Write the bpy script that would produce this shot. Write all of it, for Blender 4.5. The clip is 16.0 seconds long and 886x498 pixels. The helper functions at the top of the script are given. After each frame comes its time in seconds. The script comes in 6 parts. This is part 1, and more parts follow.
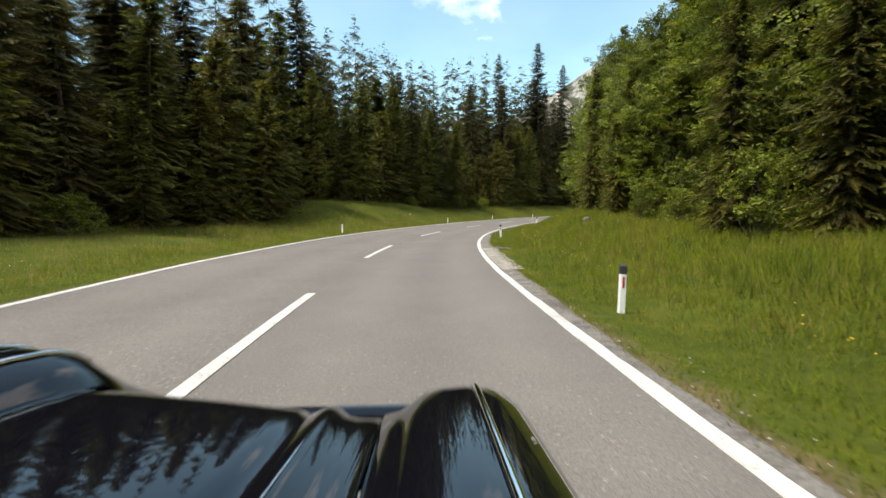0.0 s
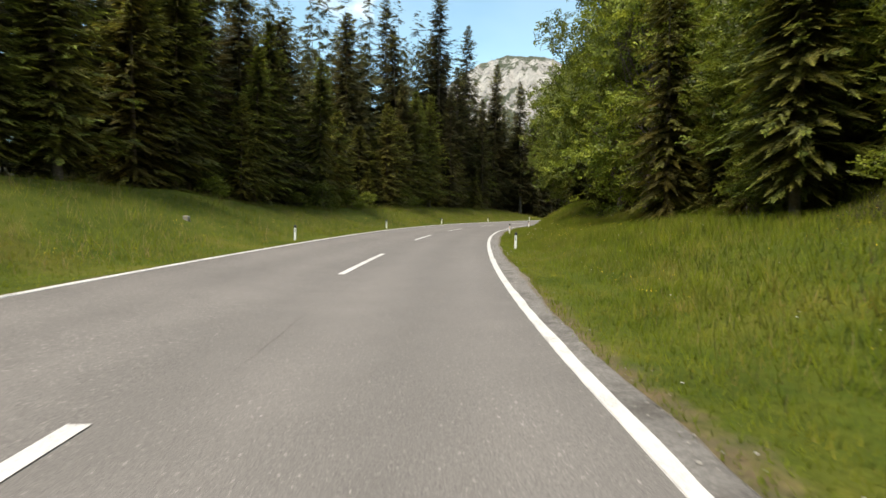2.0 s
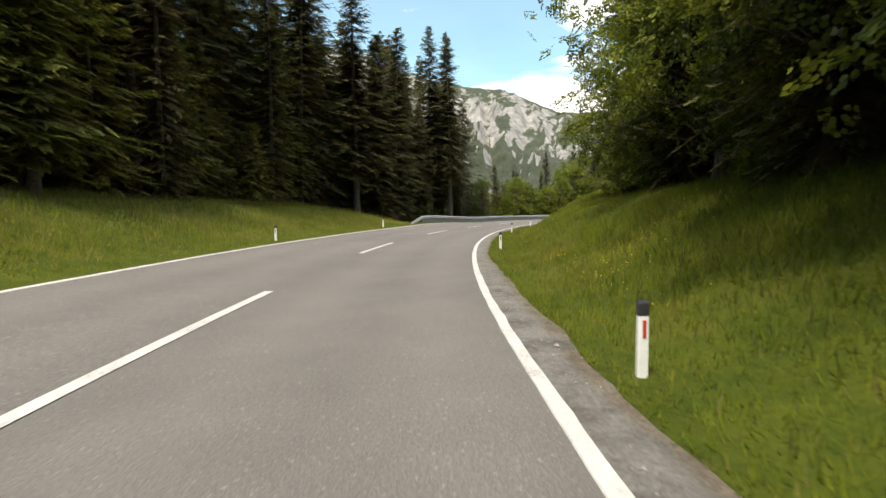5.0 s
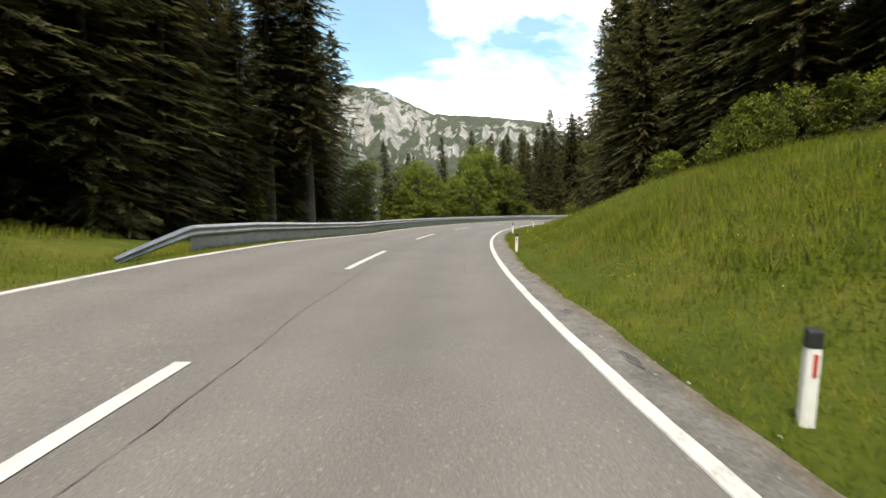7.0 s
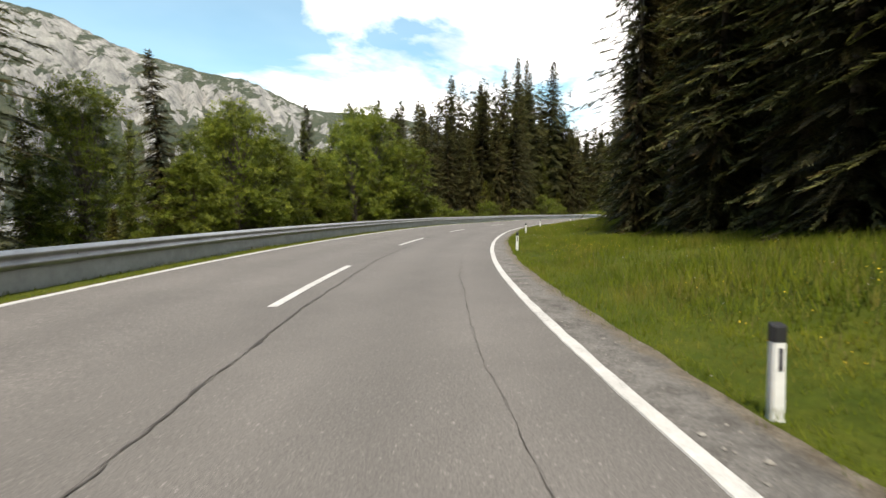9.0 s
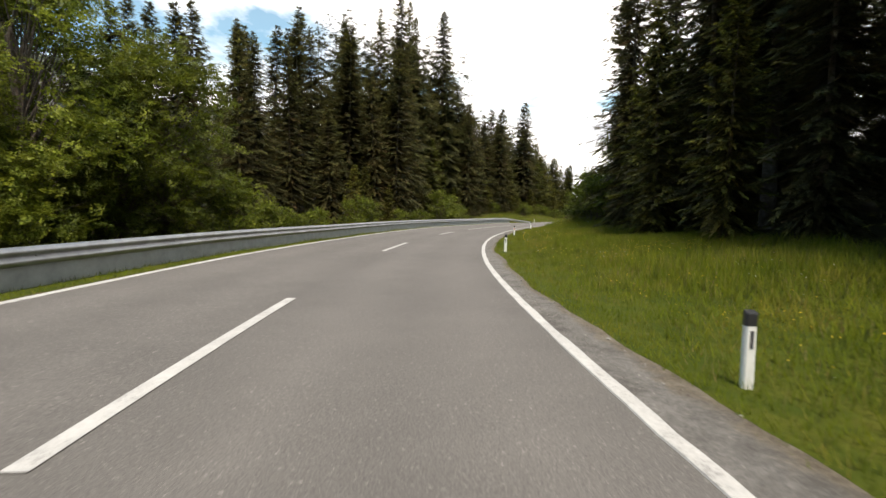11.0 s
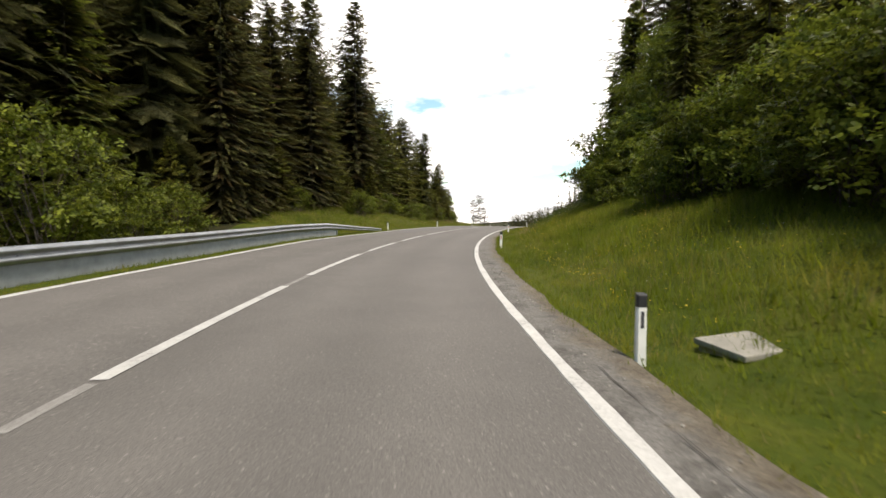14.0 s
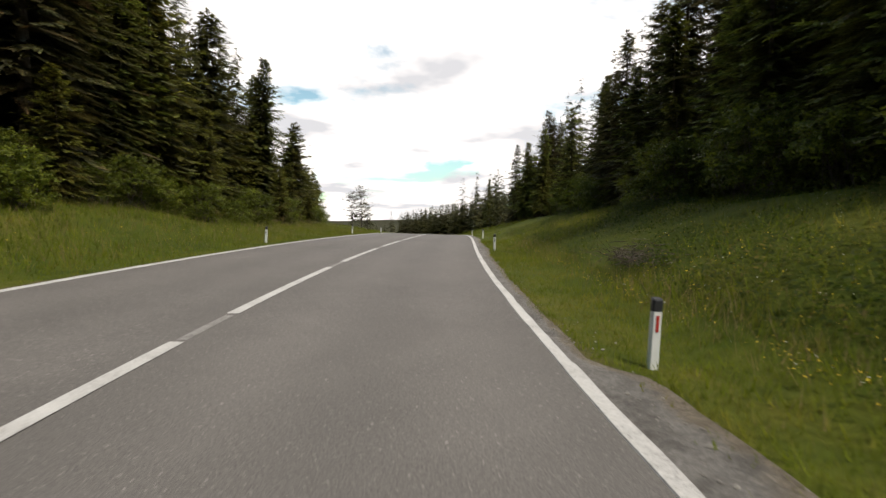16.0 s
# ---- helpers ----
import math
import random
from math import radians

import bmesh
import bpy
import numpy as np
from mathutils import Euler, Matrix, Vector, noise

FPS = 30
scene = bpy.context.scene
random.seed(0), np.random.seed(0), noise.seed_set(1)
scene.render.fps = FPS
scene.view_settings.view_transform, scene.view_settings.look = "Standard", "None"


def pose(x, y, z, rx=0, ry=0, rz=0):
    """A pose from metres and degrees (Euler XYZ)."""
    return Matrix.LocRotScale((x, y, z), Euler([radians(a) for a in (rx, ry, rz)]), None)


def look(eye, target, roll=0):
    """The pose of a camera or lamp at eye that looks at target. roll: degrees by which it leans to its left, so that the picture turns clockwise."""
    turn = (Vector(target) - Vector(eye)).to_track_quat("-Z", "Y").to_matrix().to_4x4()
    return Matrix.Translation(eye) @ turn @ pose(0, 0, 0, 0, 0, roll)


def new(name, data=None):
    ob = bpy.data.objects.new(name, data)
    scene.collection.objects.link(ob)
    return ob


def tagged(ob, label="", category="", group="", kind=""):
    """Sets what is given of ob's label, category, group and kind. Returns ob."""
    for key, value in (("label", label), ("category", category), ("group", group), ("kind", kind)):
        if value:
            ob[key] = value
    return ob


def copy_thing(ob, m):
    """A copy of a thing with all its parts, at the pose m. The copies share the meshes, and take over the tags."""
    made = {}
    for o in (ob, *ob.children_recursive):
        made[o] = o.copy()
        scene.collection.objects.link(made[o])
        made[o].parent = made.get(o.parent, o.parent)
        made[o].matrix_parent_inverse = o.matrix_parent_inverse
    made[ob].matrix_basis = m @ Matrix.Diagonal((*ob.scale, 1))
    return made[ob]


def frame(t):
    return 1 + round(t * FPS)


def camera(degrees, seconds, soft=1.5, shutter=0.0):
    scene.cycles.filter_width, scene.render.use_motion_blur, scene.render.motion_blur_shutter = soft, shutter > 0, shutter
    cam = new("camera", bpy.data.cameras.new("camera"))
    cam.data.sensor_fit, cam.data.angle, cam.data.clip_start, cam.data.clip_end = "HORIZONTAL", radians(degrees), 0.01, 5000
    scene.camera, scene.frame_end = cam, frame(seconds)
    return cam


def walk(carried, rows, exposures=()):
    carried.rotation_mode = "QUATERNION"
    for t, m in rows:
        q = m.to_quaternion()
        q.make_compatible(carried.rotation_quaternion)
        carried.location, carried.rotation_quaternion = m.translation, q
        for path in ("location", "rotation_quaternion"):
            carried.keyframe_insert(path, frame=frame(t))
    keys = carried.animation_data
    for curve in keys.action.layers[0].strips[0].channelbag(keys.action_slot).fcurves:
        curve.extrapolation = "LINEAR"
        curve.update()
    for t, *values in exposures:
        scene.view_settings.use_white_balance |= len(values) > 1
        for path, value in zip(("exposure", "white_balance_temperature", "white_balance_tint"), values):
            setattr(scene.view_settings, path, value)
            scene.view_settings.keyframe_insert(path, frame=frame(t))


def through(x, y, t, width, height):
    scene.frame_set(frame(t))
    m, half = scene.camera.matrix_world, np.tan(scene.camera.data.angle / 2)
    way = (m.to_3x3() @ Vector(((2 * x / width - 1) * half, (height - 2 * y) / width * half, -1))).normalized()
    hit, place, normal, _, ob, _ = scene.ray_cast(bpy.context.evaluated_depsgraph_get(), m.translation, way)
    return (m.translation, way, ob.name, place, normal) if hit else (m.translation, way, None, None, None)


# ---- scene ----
cam = camera(82.0, 16.0, 1.5, 0.07)
# seconds, place in metres, then pitch, roll and heading in degrees
ROWS = [
    (0.0, 0.000, -0.000, 1.265, -4.28, 1.01, -0.35),
    (0.5, -0.341, 6.502, 1.247, -4.09, 0.90, -2.25),
    (1.0, -0.290, 13.545, 1.268, -4.53, 0.46, -6.27),
    (1.5, 0.250, 20.510, 1.231, -4.20, 0.37, -10.28),
    (2.0, 1.312, 27.591, 1.249, -4.10, -0.39, -14.62),
    (2.5, 2.857, 34.616, 1.256, -4.51, -0.79, -18.35),
    (3.0, 4.903, 41.665, 1.217, -4.47, -0.72, -22.12),
    (3.5, 7.316, 48.401, 1.249, -4.57, -0.63, -25.21),
    (4.0, 10.158, 55.069, 1.208, -4.86, -0.27, -28.38),
    (4.5, 13.372, 61.569, 1.250, -4.21, 0.00, -31.53),
    (5.0, 16.937, 67.882, 1.250, -4.21, 0.00, -34.63),
    (5.5, 20.830, 73.991, 1.250, -4.21, 0.00, -37.73),
    (6.0, 25.032, 79.871, 1.250, -4.21, 0.00, -40.91),
    (6.5, 29.524, 85.476, 1.237, -3.97, -0.10, -44.39),
    (7.0, 34.357, 90.791, 1.247, -4.19, -0.12, -48.51),
    (7.5, 39.487, 95.715, 1.254, -3.99, -0.45, -52.29),
    (8.0, 44.958, 100.315, 1.216, -4.06, -0.78, -55.67),
    (8.5, 50.630, 104.538, 1.235, -4.12, -0.75, -58.57),
    (9.0, 56.530, 108.420, 1.250, -4.21, 0.00, -61.93),
    (9.5, 62.651, 111.937, 1.250, -4.21, 0.00, -65.53),
    (10.0, 68.984, 115.065, 1.250, -4.21, 0.00, -69.27),
    (10.5, 75.512, 117.783, 1.250, -4.21, 0.00, -73.10),
    (11.0, 82.216, 120.081, 1.261, -3.94, -0.30, -77.01),
    (11.5, 89.015, 121.944, 1.258, -4.57, 0.34, -80.64),
    (12.0, 96.001, 123.399, 1.214, -4.27, 0.60, -84.20),
    (12.5, 103.102, 124.426, 1.253, -4.12, 0.45, -87.49),
    (13.0, 110.366, 125.021, 1.244, -4.13, 0.45, -90.99),
    (13.5, 117.551, 125.169, 1.248, -4.14, 0.28, -94.17),
    (14.0, 124.785, 124.891, 1.237, -4.07, 0.25, -97.55),
    (14.5, 131.921, 124.210, 1.243, -3.82, 0.03, -100.73),
    (15.0, 139.168, 123.101, 1.263, -3.72, -0.45, -104.35),
    (15.5, 146.127, 121.636, 1.264, -4.02, -0.57, -107.67),
    (16.0, 153.028, 119.770, 1.258, -4.31, -1.23, -111.23),
]
walk(cam, [(t, pose(x, y, z, 90 + pitch, roll, yaw)) for t, x, y, z, pitch, roll, yaw in ROWS],
     [(0.0, 0.7, 6900, 13), (4.0, 0.72, 7000, 13), (7.0, 0.7, 6850, 12), (11.0, 0.38, 6950, 14), (13.5, 0.32, 7050, 14), (16.0, -0.2, 6900, 14)])

# ---- light ----
SUN_FROM = Vector((-0.41, -0.18, 0.89)).normalized()
sun = new("sun", bpy.data.lights.new("sun", "SUN"))
sun.data.energy, sun.data.angle, sun.data.color = 4.4, radians(11.0), (1.0, 0.94, 0.84)
sun.matrix_basis = look((0, 0, 80), Vector((0, 0, 80)) - SUN_FROM)


def sky_world():
    w = bpy.data.worlds.new("sky")
    scene.world = w
    w.use_nodes = True
    nt = w.node_tree
    n, l = nt.nodes, nt.links
    n.clear()
    out = n.new("ShaderNodeOutputWorld")
    bg = n.new("ShaderNodeBackground")
    bg.inputs["Strength"].default_value = 0.14
    sky = n.new("ShaderNodeTexSky")
    sky.sky_type, sky.sun_disc = "NISHITA", False
    sky.sun_elevation = math.asin(SUN_FROM.z)
    sky.sun_rotation = math.atan2(SUN_FROM.x, SUN_FROM.y)
    sky.altitude, sky.air_density, sky.dust_density, sky.ozone_density = 1200, 1.0, 0.9, 0.15
    co = n.new("ShaderNodeTexCoord")
    # the direction pressed flat, so that clouds lie in a layer overhead
    sep = n.new("ShaderNodeSeparateXYZ")
    l.new(co.outputs["Generated"], sep.inputs[0])
    up = n.new("ShaderNodeMath"); up.operation = "MAXIMUM"; up.inputs[1].default_value = 0.0
    l.new(sep.outputs["Z"], up.inputs[0])
    add = n.new("ShaderNodeMath"); add.operation = "ADD"; add.inputs[1].default_value = 0.16
    l.new(up.outputs[0], add.inputs[0])
    dx = n.new("ShaderNodeMath"); dx.operation = "DIVIDE"
    dy = n.new("ShaderNodeMath"); dy.operation = "DIVIDE"
    l.new(sep.outputs["X"], dx.inputs[0]); l.new(add.outputs[0], dx.inputs[1])
    l.new(sep.outputs["Y"], dy.inputs[0]); l.new(add.outputs[0], dy.inputs[1])
    com = n.new("ShaderNodeCombineXYZ")
    l.new(dx.outputs[0], com.inputs[0]); l.new(dy.outputs[0], com.inputs[1])
    cl = n.new("ShaderNodeTexNoise")
    cl.inputs["Scale"].default_value, cl.inputs["Detail"].default_value, cl.inputs["Roughness"].default_value = 0.85, 9, 0.55
    cl.inputs["Distortion"].default_value = 0.35
    l.new(com.outputs[0], cl.inputs["Vector"])
    # a cloud bank that thickens towards +x
    bank = n.new("ShaderNodeMath"); bank.operation = "MULTIPLY_ADD"
    bank.inputs[1].default_value, bank.inputs[2].default_value = 0.19, -0.06
    l.new(sep.outputs["X"], bank.inputs[0])
    tot = n.new("ShaderNodeMath"); tot.operation = "ADD"
    l.new(cl.outputs["Fac"], tot.inputs[0]); l.new(bank.outputs[0], tot.inputs[1])
    ramp = n.new("ShaderNodeValToRGB")
    ramp.color_ramp.elements[0].position, ramp.color_ramp.elements[1].position = 0.50, 0.60
    ramp.color_ramp.elements[0].color = (0.05, 0.05, 0.05, 1)
    l.new(tot.outputs[0], ramp.inputs[0])
    # the body of the clouds: white, with grey undersides
    gr = n.new("ShaderNodeTexNoise")
    gr.inputs["Scale"].default_value, gr.inputs["Detail"].default_value = 1.5, 4
    l.new(com.outputs[0], gr.inputs["Vector"])
    gramp = n.new("ShaderNodeValToRGB")
    gramp.color_ramp.elements[0].position, gramp.color_ramp.elements[0].color = 0.36, (6.2, 6.5, 6.9, 1)
    gramp.color_ramp.elements[1].position, gramp.color_ramp.elements[1].color = 0.55, (12.5, 12.4, 12.2, 1)
    l.new(gr.outputs["Fac"], gramp.inputs[0])
    mix = n.new("ShaderNodeMixRGB")
    l.new(ramp.outputs["Color"], mix.inputs["Fac"])
    tint = n.new("ShaderNodeMixRGB")
    tint.blend_type = "MULTIPLY"
    tint.inputs["Fac"].default_value = 1.0
    tint.inputs["Color2"].default_value = (1.05, 1.38, 1.2, 1)
    l.new(sky.outputs["Color"], tint.inputs["Color1"])
    l.new(tint.outputs["Color"], mix.inputs["Color1"])
    l.new(gramp.outputs["Color"], mix.inputs["Color2"])
    l.new(mix.outputs["Color"], bg.inputs["Color"])
    l.new(bg.outputs[0], out.inputs[0])


sky_world()

# ---- materials ----


class Mat:
    """A node material with a few short hands."""

    def __init__(self, name):
        self.m = bpy.data.materials.new(name)
        self.m.use_nodes = True
        self.n, self.l = self.m.node_tree.nodes, self.m.node_tree.links
        self.b = self.n["Principled BSDF"]

    def coords(self):
        return self.n.new("ShaderNodeTexCoord").outputs["Object"]

    def noise(self, scale, detail=5, rough=0.6, vec=None):
        t = self.n.new("ShaderNodeTexNoise")
        t.inputs["Scale"].default_value, t.inputs["Detail"].default_value, t.inputs["Roughness"].default_value = scale, detail, rough
        self.l.new(vec or self.coords(), t.inputs["Vector"])
        return t.outputs["Fac"]

    def ramp(self, fac, stops):
        r = self.n.new("ShaderNodeValToRGB")
        while len(r.color_ramp.elements) < len(stops):
            r.color_ramp.elements.new(0.5)
        for e, (p, c) in zip(r.color_ramp.elements, stops):
            e.position, e.color = p, (c, c, c, 1) if isinstance(c, (int, float)) else (*c, 1)
        self.l.new(fac, r.inputs[0])
        return r.outputs["Color"]

    def mix(self, a, b, fac, kind="MIX"):
        x = self.n.new("ShaderNodeMixRGB")
        x.blend_type = kind
        for k, v in (("Color1", a), ("Color2", b), ("Fac", fac)):
            if isinstance(v, (int, float)):
                x.inputs[k].default_value = v if k == "Fac" else (v, v, v, 1)
            elif isinstance(v, tuple):
                x.inputs[k].default_value = (*v, 1)
            else:
                self.l.new(v, x.inputs[k])
        return x.outputs["Color"]

    def colour(self, c):
        if isinstance(c, tuple):
            self.b.inputs["Base Color"].default_value = (*c, 1)
        else:
            self.l.new(c, self.b.inputs["Base Color"])
        return self

    def set(self, **kw):
        for k, v in kw.items():
            self.b.inputs[k.replace("_", " ").title().replace("Ior", "IOR")].default_value = v
        return self

    def bump(self, fac, strength=0.3, distance=0.02):
        x = self.n.new("ShaderNodeBump")
        x.inputs["Strength"].default_value, x.inputs["Distance"].default_value = strength, distance
        self.l.new(fac, x.inputs["Height"])
        self.l.new(x.outputs[0], self.b.inputs["Normal"])
        return self

    def island(self):
        return self.n.new("ShaderNodeNewGeometry").outputs["Random Per Island"]

    def each(self):
        return self.n.new("ShaderNodeObjectInfo").outputs["Random"]


def asphalt():
    k = Mat("asphalt")
    big = k.ramp(k.noise(0.22, 4), [(0.3, (0.119, 0.110, 0.101)), (0.7, (0.143, 0.132, 0.121))])
    grit = k.ramp(k.noise(75, 2, 0.8), [(0.28, 0.5), (0.5, 1.0), (0.66, 1.3), (0.74, 2.6)])
    patch = k.ramp(k.noise(1.3, 7, 0.7), [(0.35, 0.92), (0.65, 1.06)])
    grit = k.mix(grit, k.ramp(k.noise(30, 2, 0.5), [(0.3, 0.88), (0.5, 1.0), (0.66, 1.05), (0.71, 1.9)]), 1.0, "MULTIPLY")
    # polished wheel tracks and a darker middle along each lane
    lane = k.n.new("ShaderNodeAttribute")
    lane.attribute_name = "wear"
    c = k.mix(k.mix(big, grit, 0.95, "MULTIPLY"), patch, 0.8, "MULTIPLY")
    c = k.mix(c, k.ramp(k.mix(lane.outputs["Fac"], k.noise(0.8, 5, 0.6), 0.4), [(0.25, 0.93), (0.75, 1.06)]), 1.0, "MULTIPLY")
    k.colour(c).set(roughness=0.82)
    k.b.inputs["Specular IOR Level"].default_value = 0.35
    k.bump(k.noise(120, 2, 0.7), 0.35, 0.003)
    return k.m


def shoulder_mat():
    """Broken asphalt next to the line, gravel and earth towards the grass."""
    k = Mat("worn_shoulder")
    tarmac = k.ramp(k.noise(2.2, 7, 0.7), [(0.36, (0.085, 0.077, 0.067)), (0.5, (0.15, 0.14, 0.127)), (0.68, (0.205, 0.193, 0.176))])
    earth = k.ramp(k.noise(3.5, 7, 0.75), [(0.35, (0.085, 0.066, 0.043)), (0.55, (0.15, 0.124, 0.09)), (0.7, (0.21, 0.188, 0.152))])
    outer = k.n.new("ShaderNodeAttribute")
    outer.attribute_name = "outer"
    a = k.mix(tarmac, earth, k.ramp(k.mix(outer.outputs["Fac"], k.noise(1.1, 7, 0.75), 0.62), [(0.54, 0.0), (0.64, 1.0)]))
    g = k.ramp(k.noise(34, 4, 0.85), [(0.3, 0.45), (0.55, 1.05), (0.72, 1.7)])
    k.colour(k.mix(a, g, 0.85, "MULTIPLY")).set(roughness=0.9)
    k.bump(k.noise(25, 5, 0.8), 0.9, 0.025)
    return k.m


def paint_mat():
    k = Mat("road_paint")
    wear = k.ramp(k.mix(k.noise(2.5, 4, 0.6), k.noise(38, 5, 0.8), 0.6), [(0.36, (0.2, 0.19, 0.18)), (0.45, (0.42, 0.41, 0.39)), (0.65, (0.58, 0.57, 0.54))])
    k.colour(wear).set(roughness=0.6)
    k.bump(k.noise(60, 3), 0.3, 0.003)
    return k.m


def turf_mat(name, lo, mid, hi, bare=None):
    k = Mat(name)
    a = k.ramp(k.noise(0.35, 5), [(0.32, lo), (0.5, mid), (0.7, hi)])
    if bare:
        # trodden and salted next to the road
        near = k.n.new("ShaderNodeAttribute")
        near.attribute_name = "roadside"
        a = k.mix(bare, a, k.ramp(k.mix(near.outputs["Fac"], k.noise(1.6, 7, 0.7), 0.5), [(0.27, 0.0), (0.42, 1.0)]))
    g = k.mix(k.ramp(k.noise(14, 6, 0.8), [(0.3, 0.65), (0.7, 1.35)]), k.ramp(k.noise(2.2, 6, 0.7), [(0.35, (0.75, 0.85, 0.8)), (0.65, (1.3, 1.15, 1.1))]), 1.0, "MULTIPLY")
    k.colour(k.mix(a, g, 0.85, "MULTIPLY")).set(roughness=0.95)
    k.b.inputs["Specular IOR Level"].default_value = 0.1
    k.bump(k.noise(12, 6, 0.8), 0.5, 0.04)
    return k.m


def leafy(name, stops, through=0.25, rough=0.6, per_tree=0.35, cut="", round_off=0.7):
    """Foliage: colour varies from leaf to leaf and from plant to plant, and some light passes through.
    cut 'frond': each blade is a twig with side shoots; cut 'leaves': each blade is a spray of small leaves.
    round_off: how far the blade's needles or leaves stand out all round the stem instead of lying flat in it."""
    k = Mat(name)
    a = k.ramp(k.island(), stops)
    b = k.ramp(k.each(), [(0.0, 1.0 - per_tree), (1.0, 1.0 + per_tree)])
    c = k.mix(a, b, 1.0, "MULTIPLY") if per_tree else a

    def calc(kind, x, y=None, z=None):
        m = k.n.new("ShaderNodeMath")
        m.operation = kind
        for i, v in enumerate((x, y, z)):
            if v is None:
                continue
            if isinstance(v, (int, float)):
                m.inputs[i].default_value = v
            else:
                k.l.new(v, m.inputs[i])
        return m.outputs[0]

    alpha = None
    if cut:
        lay = k.n.new("ShaderNodeUVMap")
        lay.uv_map = "blade"
        uv = lay.outputs[0]
    if cut == "frond":
        sep, rel = k.n.new("ShaderNodeSeparateXYZ"), k.n.new("ShaderNodeSeparateXYZ")
        k.l.new(uv, sep.inputs[0])
        shape = k.n.new("ShaderNodeUVMap")
        shape.uv_map = "shape"
        k.l.new(shape.outputs[0], rel.inputs[0])
        along, off = rel.outputs[0], calc("ABSOLUTE", sep.outputs[1])
        # how near to the outline: 0 on the middle line, 1 on the edge
        out = calc("DIVIDE", calc("ABSOLUTE", rel.outputs[1]), calc("MINIMUM", calc("DIVIDE", along, 0.45), calc("DIVIDE", calc("SUBTRACT", 1.0, along), 0.55)))
        rag = k.noise(32, 3, 0.7, uv)
        phase = calc("MULTIPLY_ADD", calc("MULTIPLY_ADD", off, -0.8, sep.outputs[0]), 17.0, calc("MULTIPLY", k.noise(5, 2, 0.5, uv), 1.5))
        side = calc("MULTIPLY", calc("SIGN", sep.outputs[1]), 7.3)
        wn = k.n.new("ShaderNodeTexWhiteNoise")
        wn.noise_dimensions = "1D"
        k.l.new(calc("ADD", calc("FLOOR", phase), side), wn.inputs["W"])
        wave = calc("ABSOLUTE", calc("SUBTRACT", calc("FRACT", phase), 0.5))
        taper = calc("MULTIPLY_ADD", out, -0.17, 0.33)
        shoot = calc("LESS_THAN", calc("MULTIPLY_ADD", calc("SUBTRACT", rag, 0.5), 0.75, wave), taper)
        reach = calc("LESS_THAN", calc("MULTIPLY_ADD", calc("SUBTRACT", rag, 0.5), 0.5, out), calc("MULTIPLY_ADD", wn.outputs["Value"], 0.75, 0.25))
        alpha = calc("MAXIMUM", calc("MULTIPLY", shoot, reach), calc("MAXIMUM", calc("LESS_THAN", off, 0.014), calc("LESS_THAN", along, 0.22)))
        c = k.mix(c, k.ramp(rag, [(0.35, 0.6), (0.65, 1.35)]), 0.7, "MULTIPLY")
        # twig bases darker, tips lighter: young growth, and lit tips put into the colour
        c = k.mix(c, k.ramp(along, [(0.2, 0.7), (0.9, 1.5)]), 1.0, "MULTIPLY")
        c = k.mix(c, k.ramp(wn.outputs["Value"], [(0.0, 0.6), (1.0, 1.4)]), 1.0, "MULTIPLY")
        # brown dead twigs near the stem, shade painted in; yellow-green fresh growth at tips
        tip_tone = k.n.new("ShaderNodeAttribute")
        tip_tone.attribute_name = "tip"
        c = k.mix(c, k.ramp(tip_tone.outputs["Fac"], [(0.1, (0.72, 0.58, 0.5)), (0.55, (0.88, 0.86, 0.85)), (0.85, (1.15, 1.15, 1.0)), (1.0, (1.5, 1.45, 1.05))]), 1.0, "MULTIPLY")
        k.l.new(calc("MULTIPLY_ADD", calc("FLOOR", calc("MULTIPLY", off, 22.0)), 3.1, calc("ADD", calc("FLOOR", phase), side)), wn.inputs["W"])
        tilt = wn.outputs["Color"]
    elif cut == "leaves":
        vo = k.n.new("ShaderNodeTexVoronoi")
        vo.inputs["Scale"].default_value = 13.0
        k.l.new(uv, vo.inputs["Vector"])
        alpha = calc("LESS_THAN", vo.outputs["Distance"], 0.5)
        bw = k.n.new("ShaderNodeRGBToBW")
        k.l.new(vo.outputs["Color"], bw.inputs[0])
        c = k.mix(c, k.ramp(bw.outputs[0], [(0.2, 0.55), (0.8, 1.5)]), 0.9, "MULTIPLY")
        tilt = vo.outputs["Color"]
    k.colour(c).set(roughness=rough)
    k.b.inputs["Specular IOR Level"].default_value = 0.2
    tr = k.n.new("ShaderNodeBsdfTranslucent")
    k.l.new(c, tr.inputs["Color"])
    if cut:
        def vec(kind, x, y, z=None):
            m = k.n.new("ShaderNodeVectorMath")
            m.operation = kind
            for i, v in enumerate((x, y, z)):
                if isinstance(v, tuple):
                    m.inputs[i].default_value = v
                elif isinstance(v, float):
                    m.inputs["Scale"].default_value = v
                elif v is not None:
                    k.l.new(v, m.inputs[i])
            return m.outputs[0]

        # every shoot or leaf faces its own way, and on the whole outwards from the stem
        geo = k.n.new("ShaderNodeNewGeometry")
        n1 = vec("MULTIPLY_ADD", tilt, (1.7, 1.7, 1.7), (-0.85, -0.85, -0.70))
        n1 = vec("ADD", n1, geo.outputs["Normal"])
        if round_off:
            spread = vec("NORMALIZE", vec("MULTIPLY", k.coords(), (1, 1, 0)), (0, 0, 0))
            turn = k.n.new("ShaderNodeVectorTransform")
            turn.vector_type, turn.convert_from, turn.convert_to = "VECTOR", "OBJECT", "WORLD"
            k.l.new(spread, turn.inputs[0])
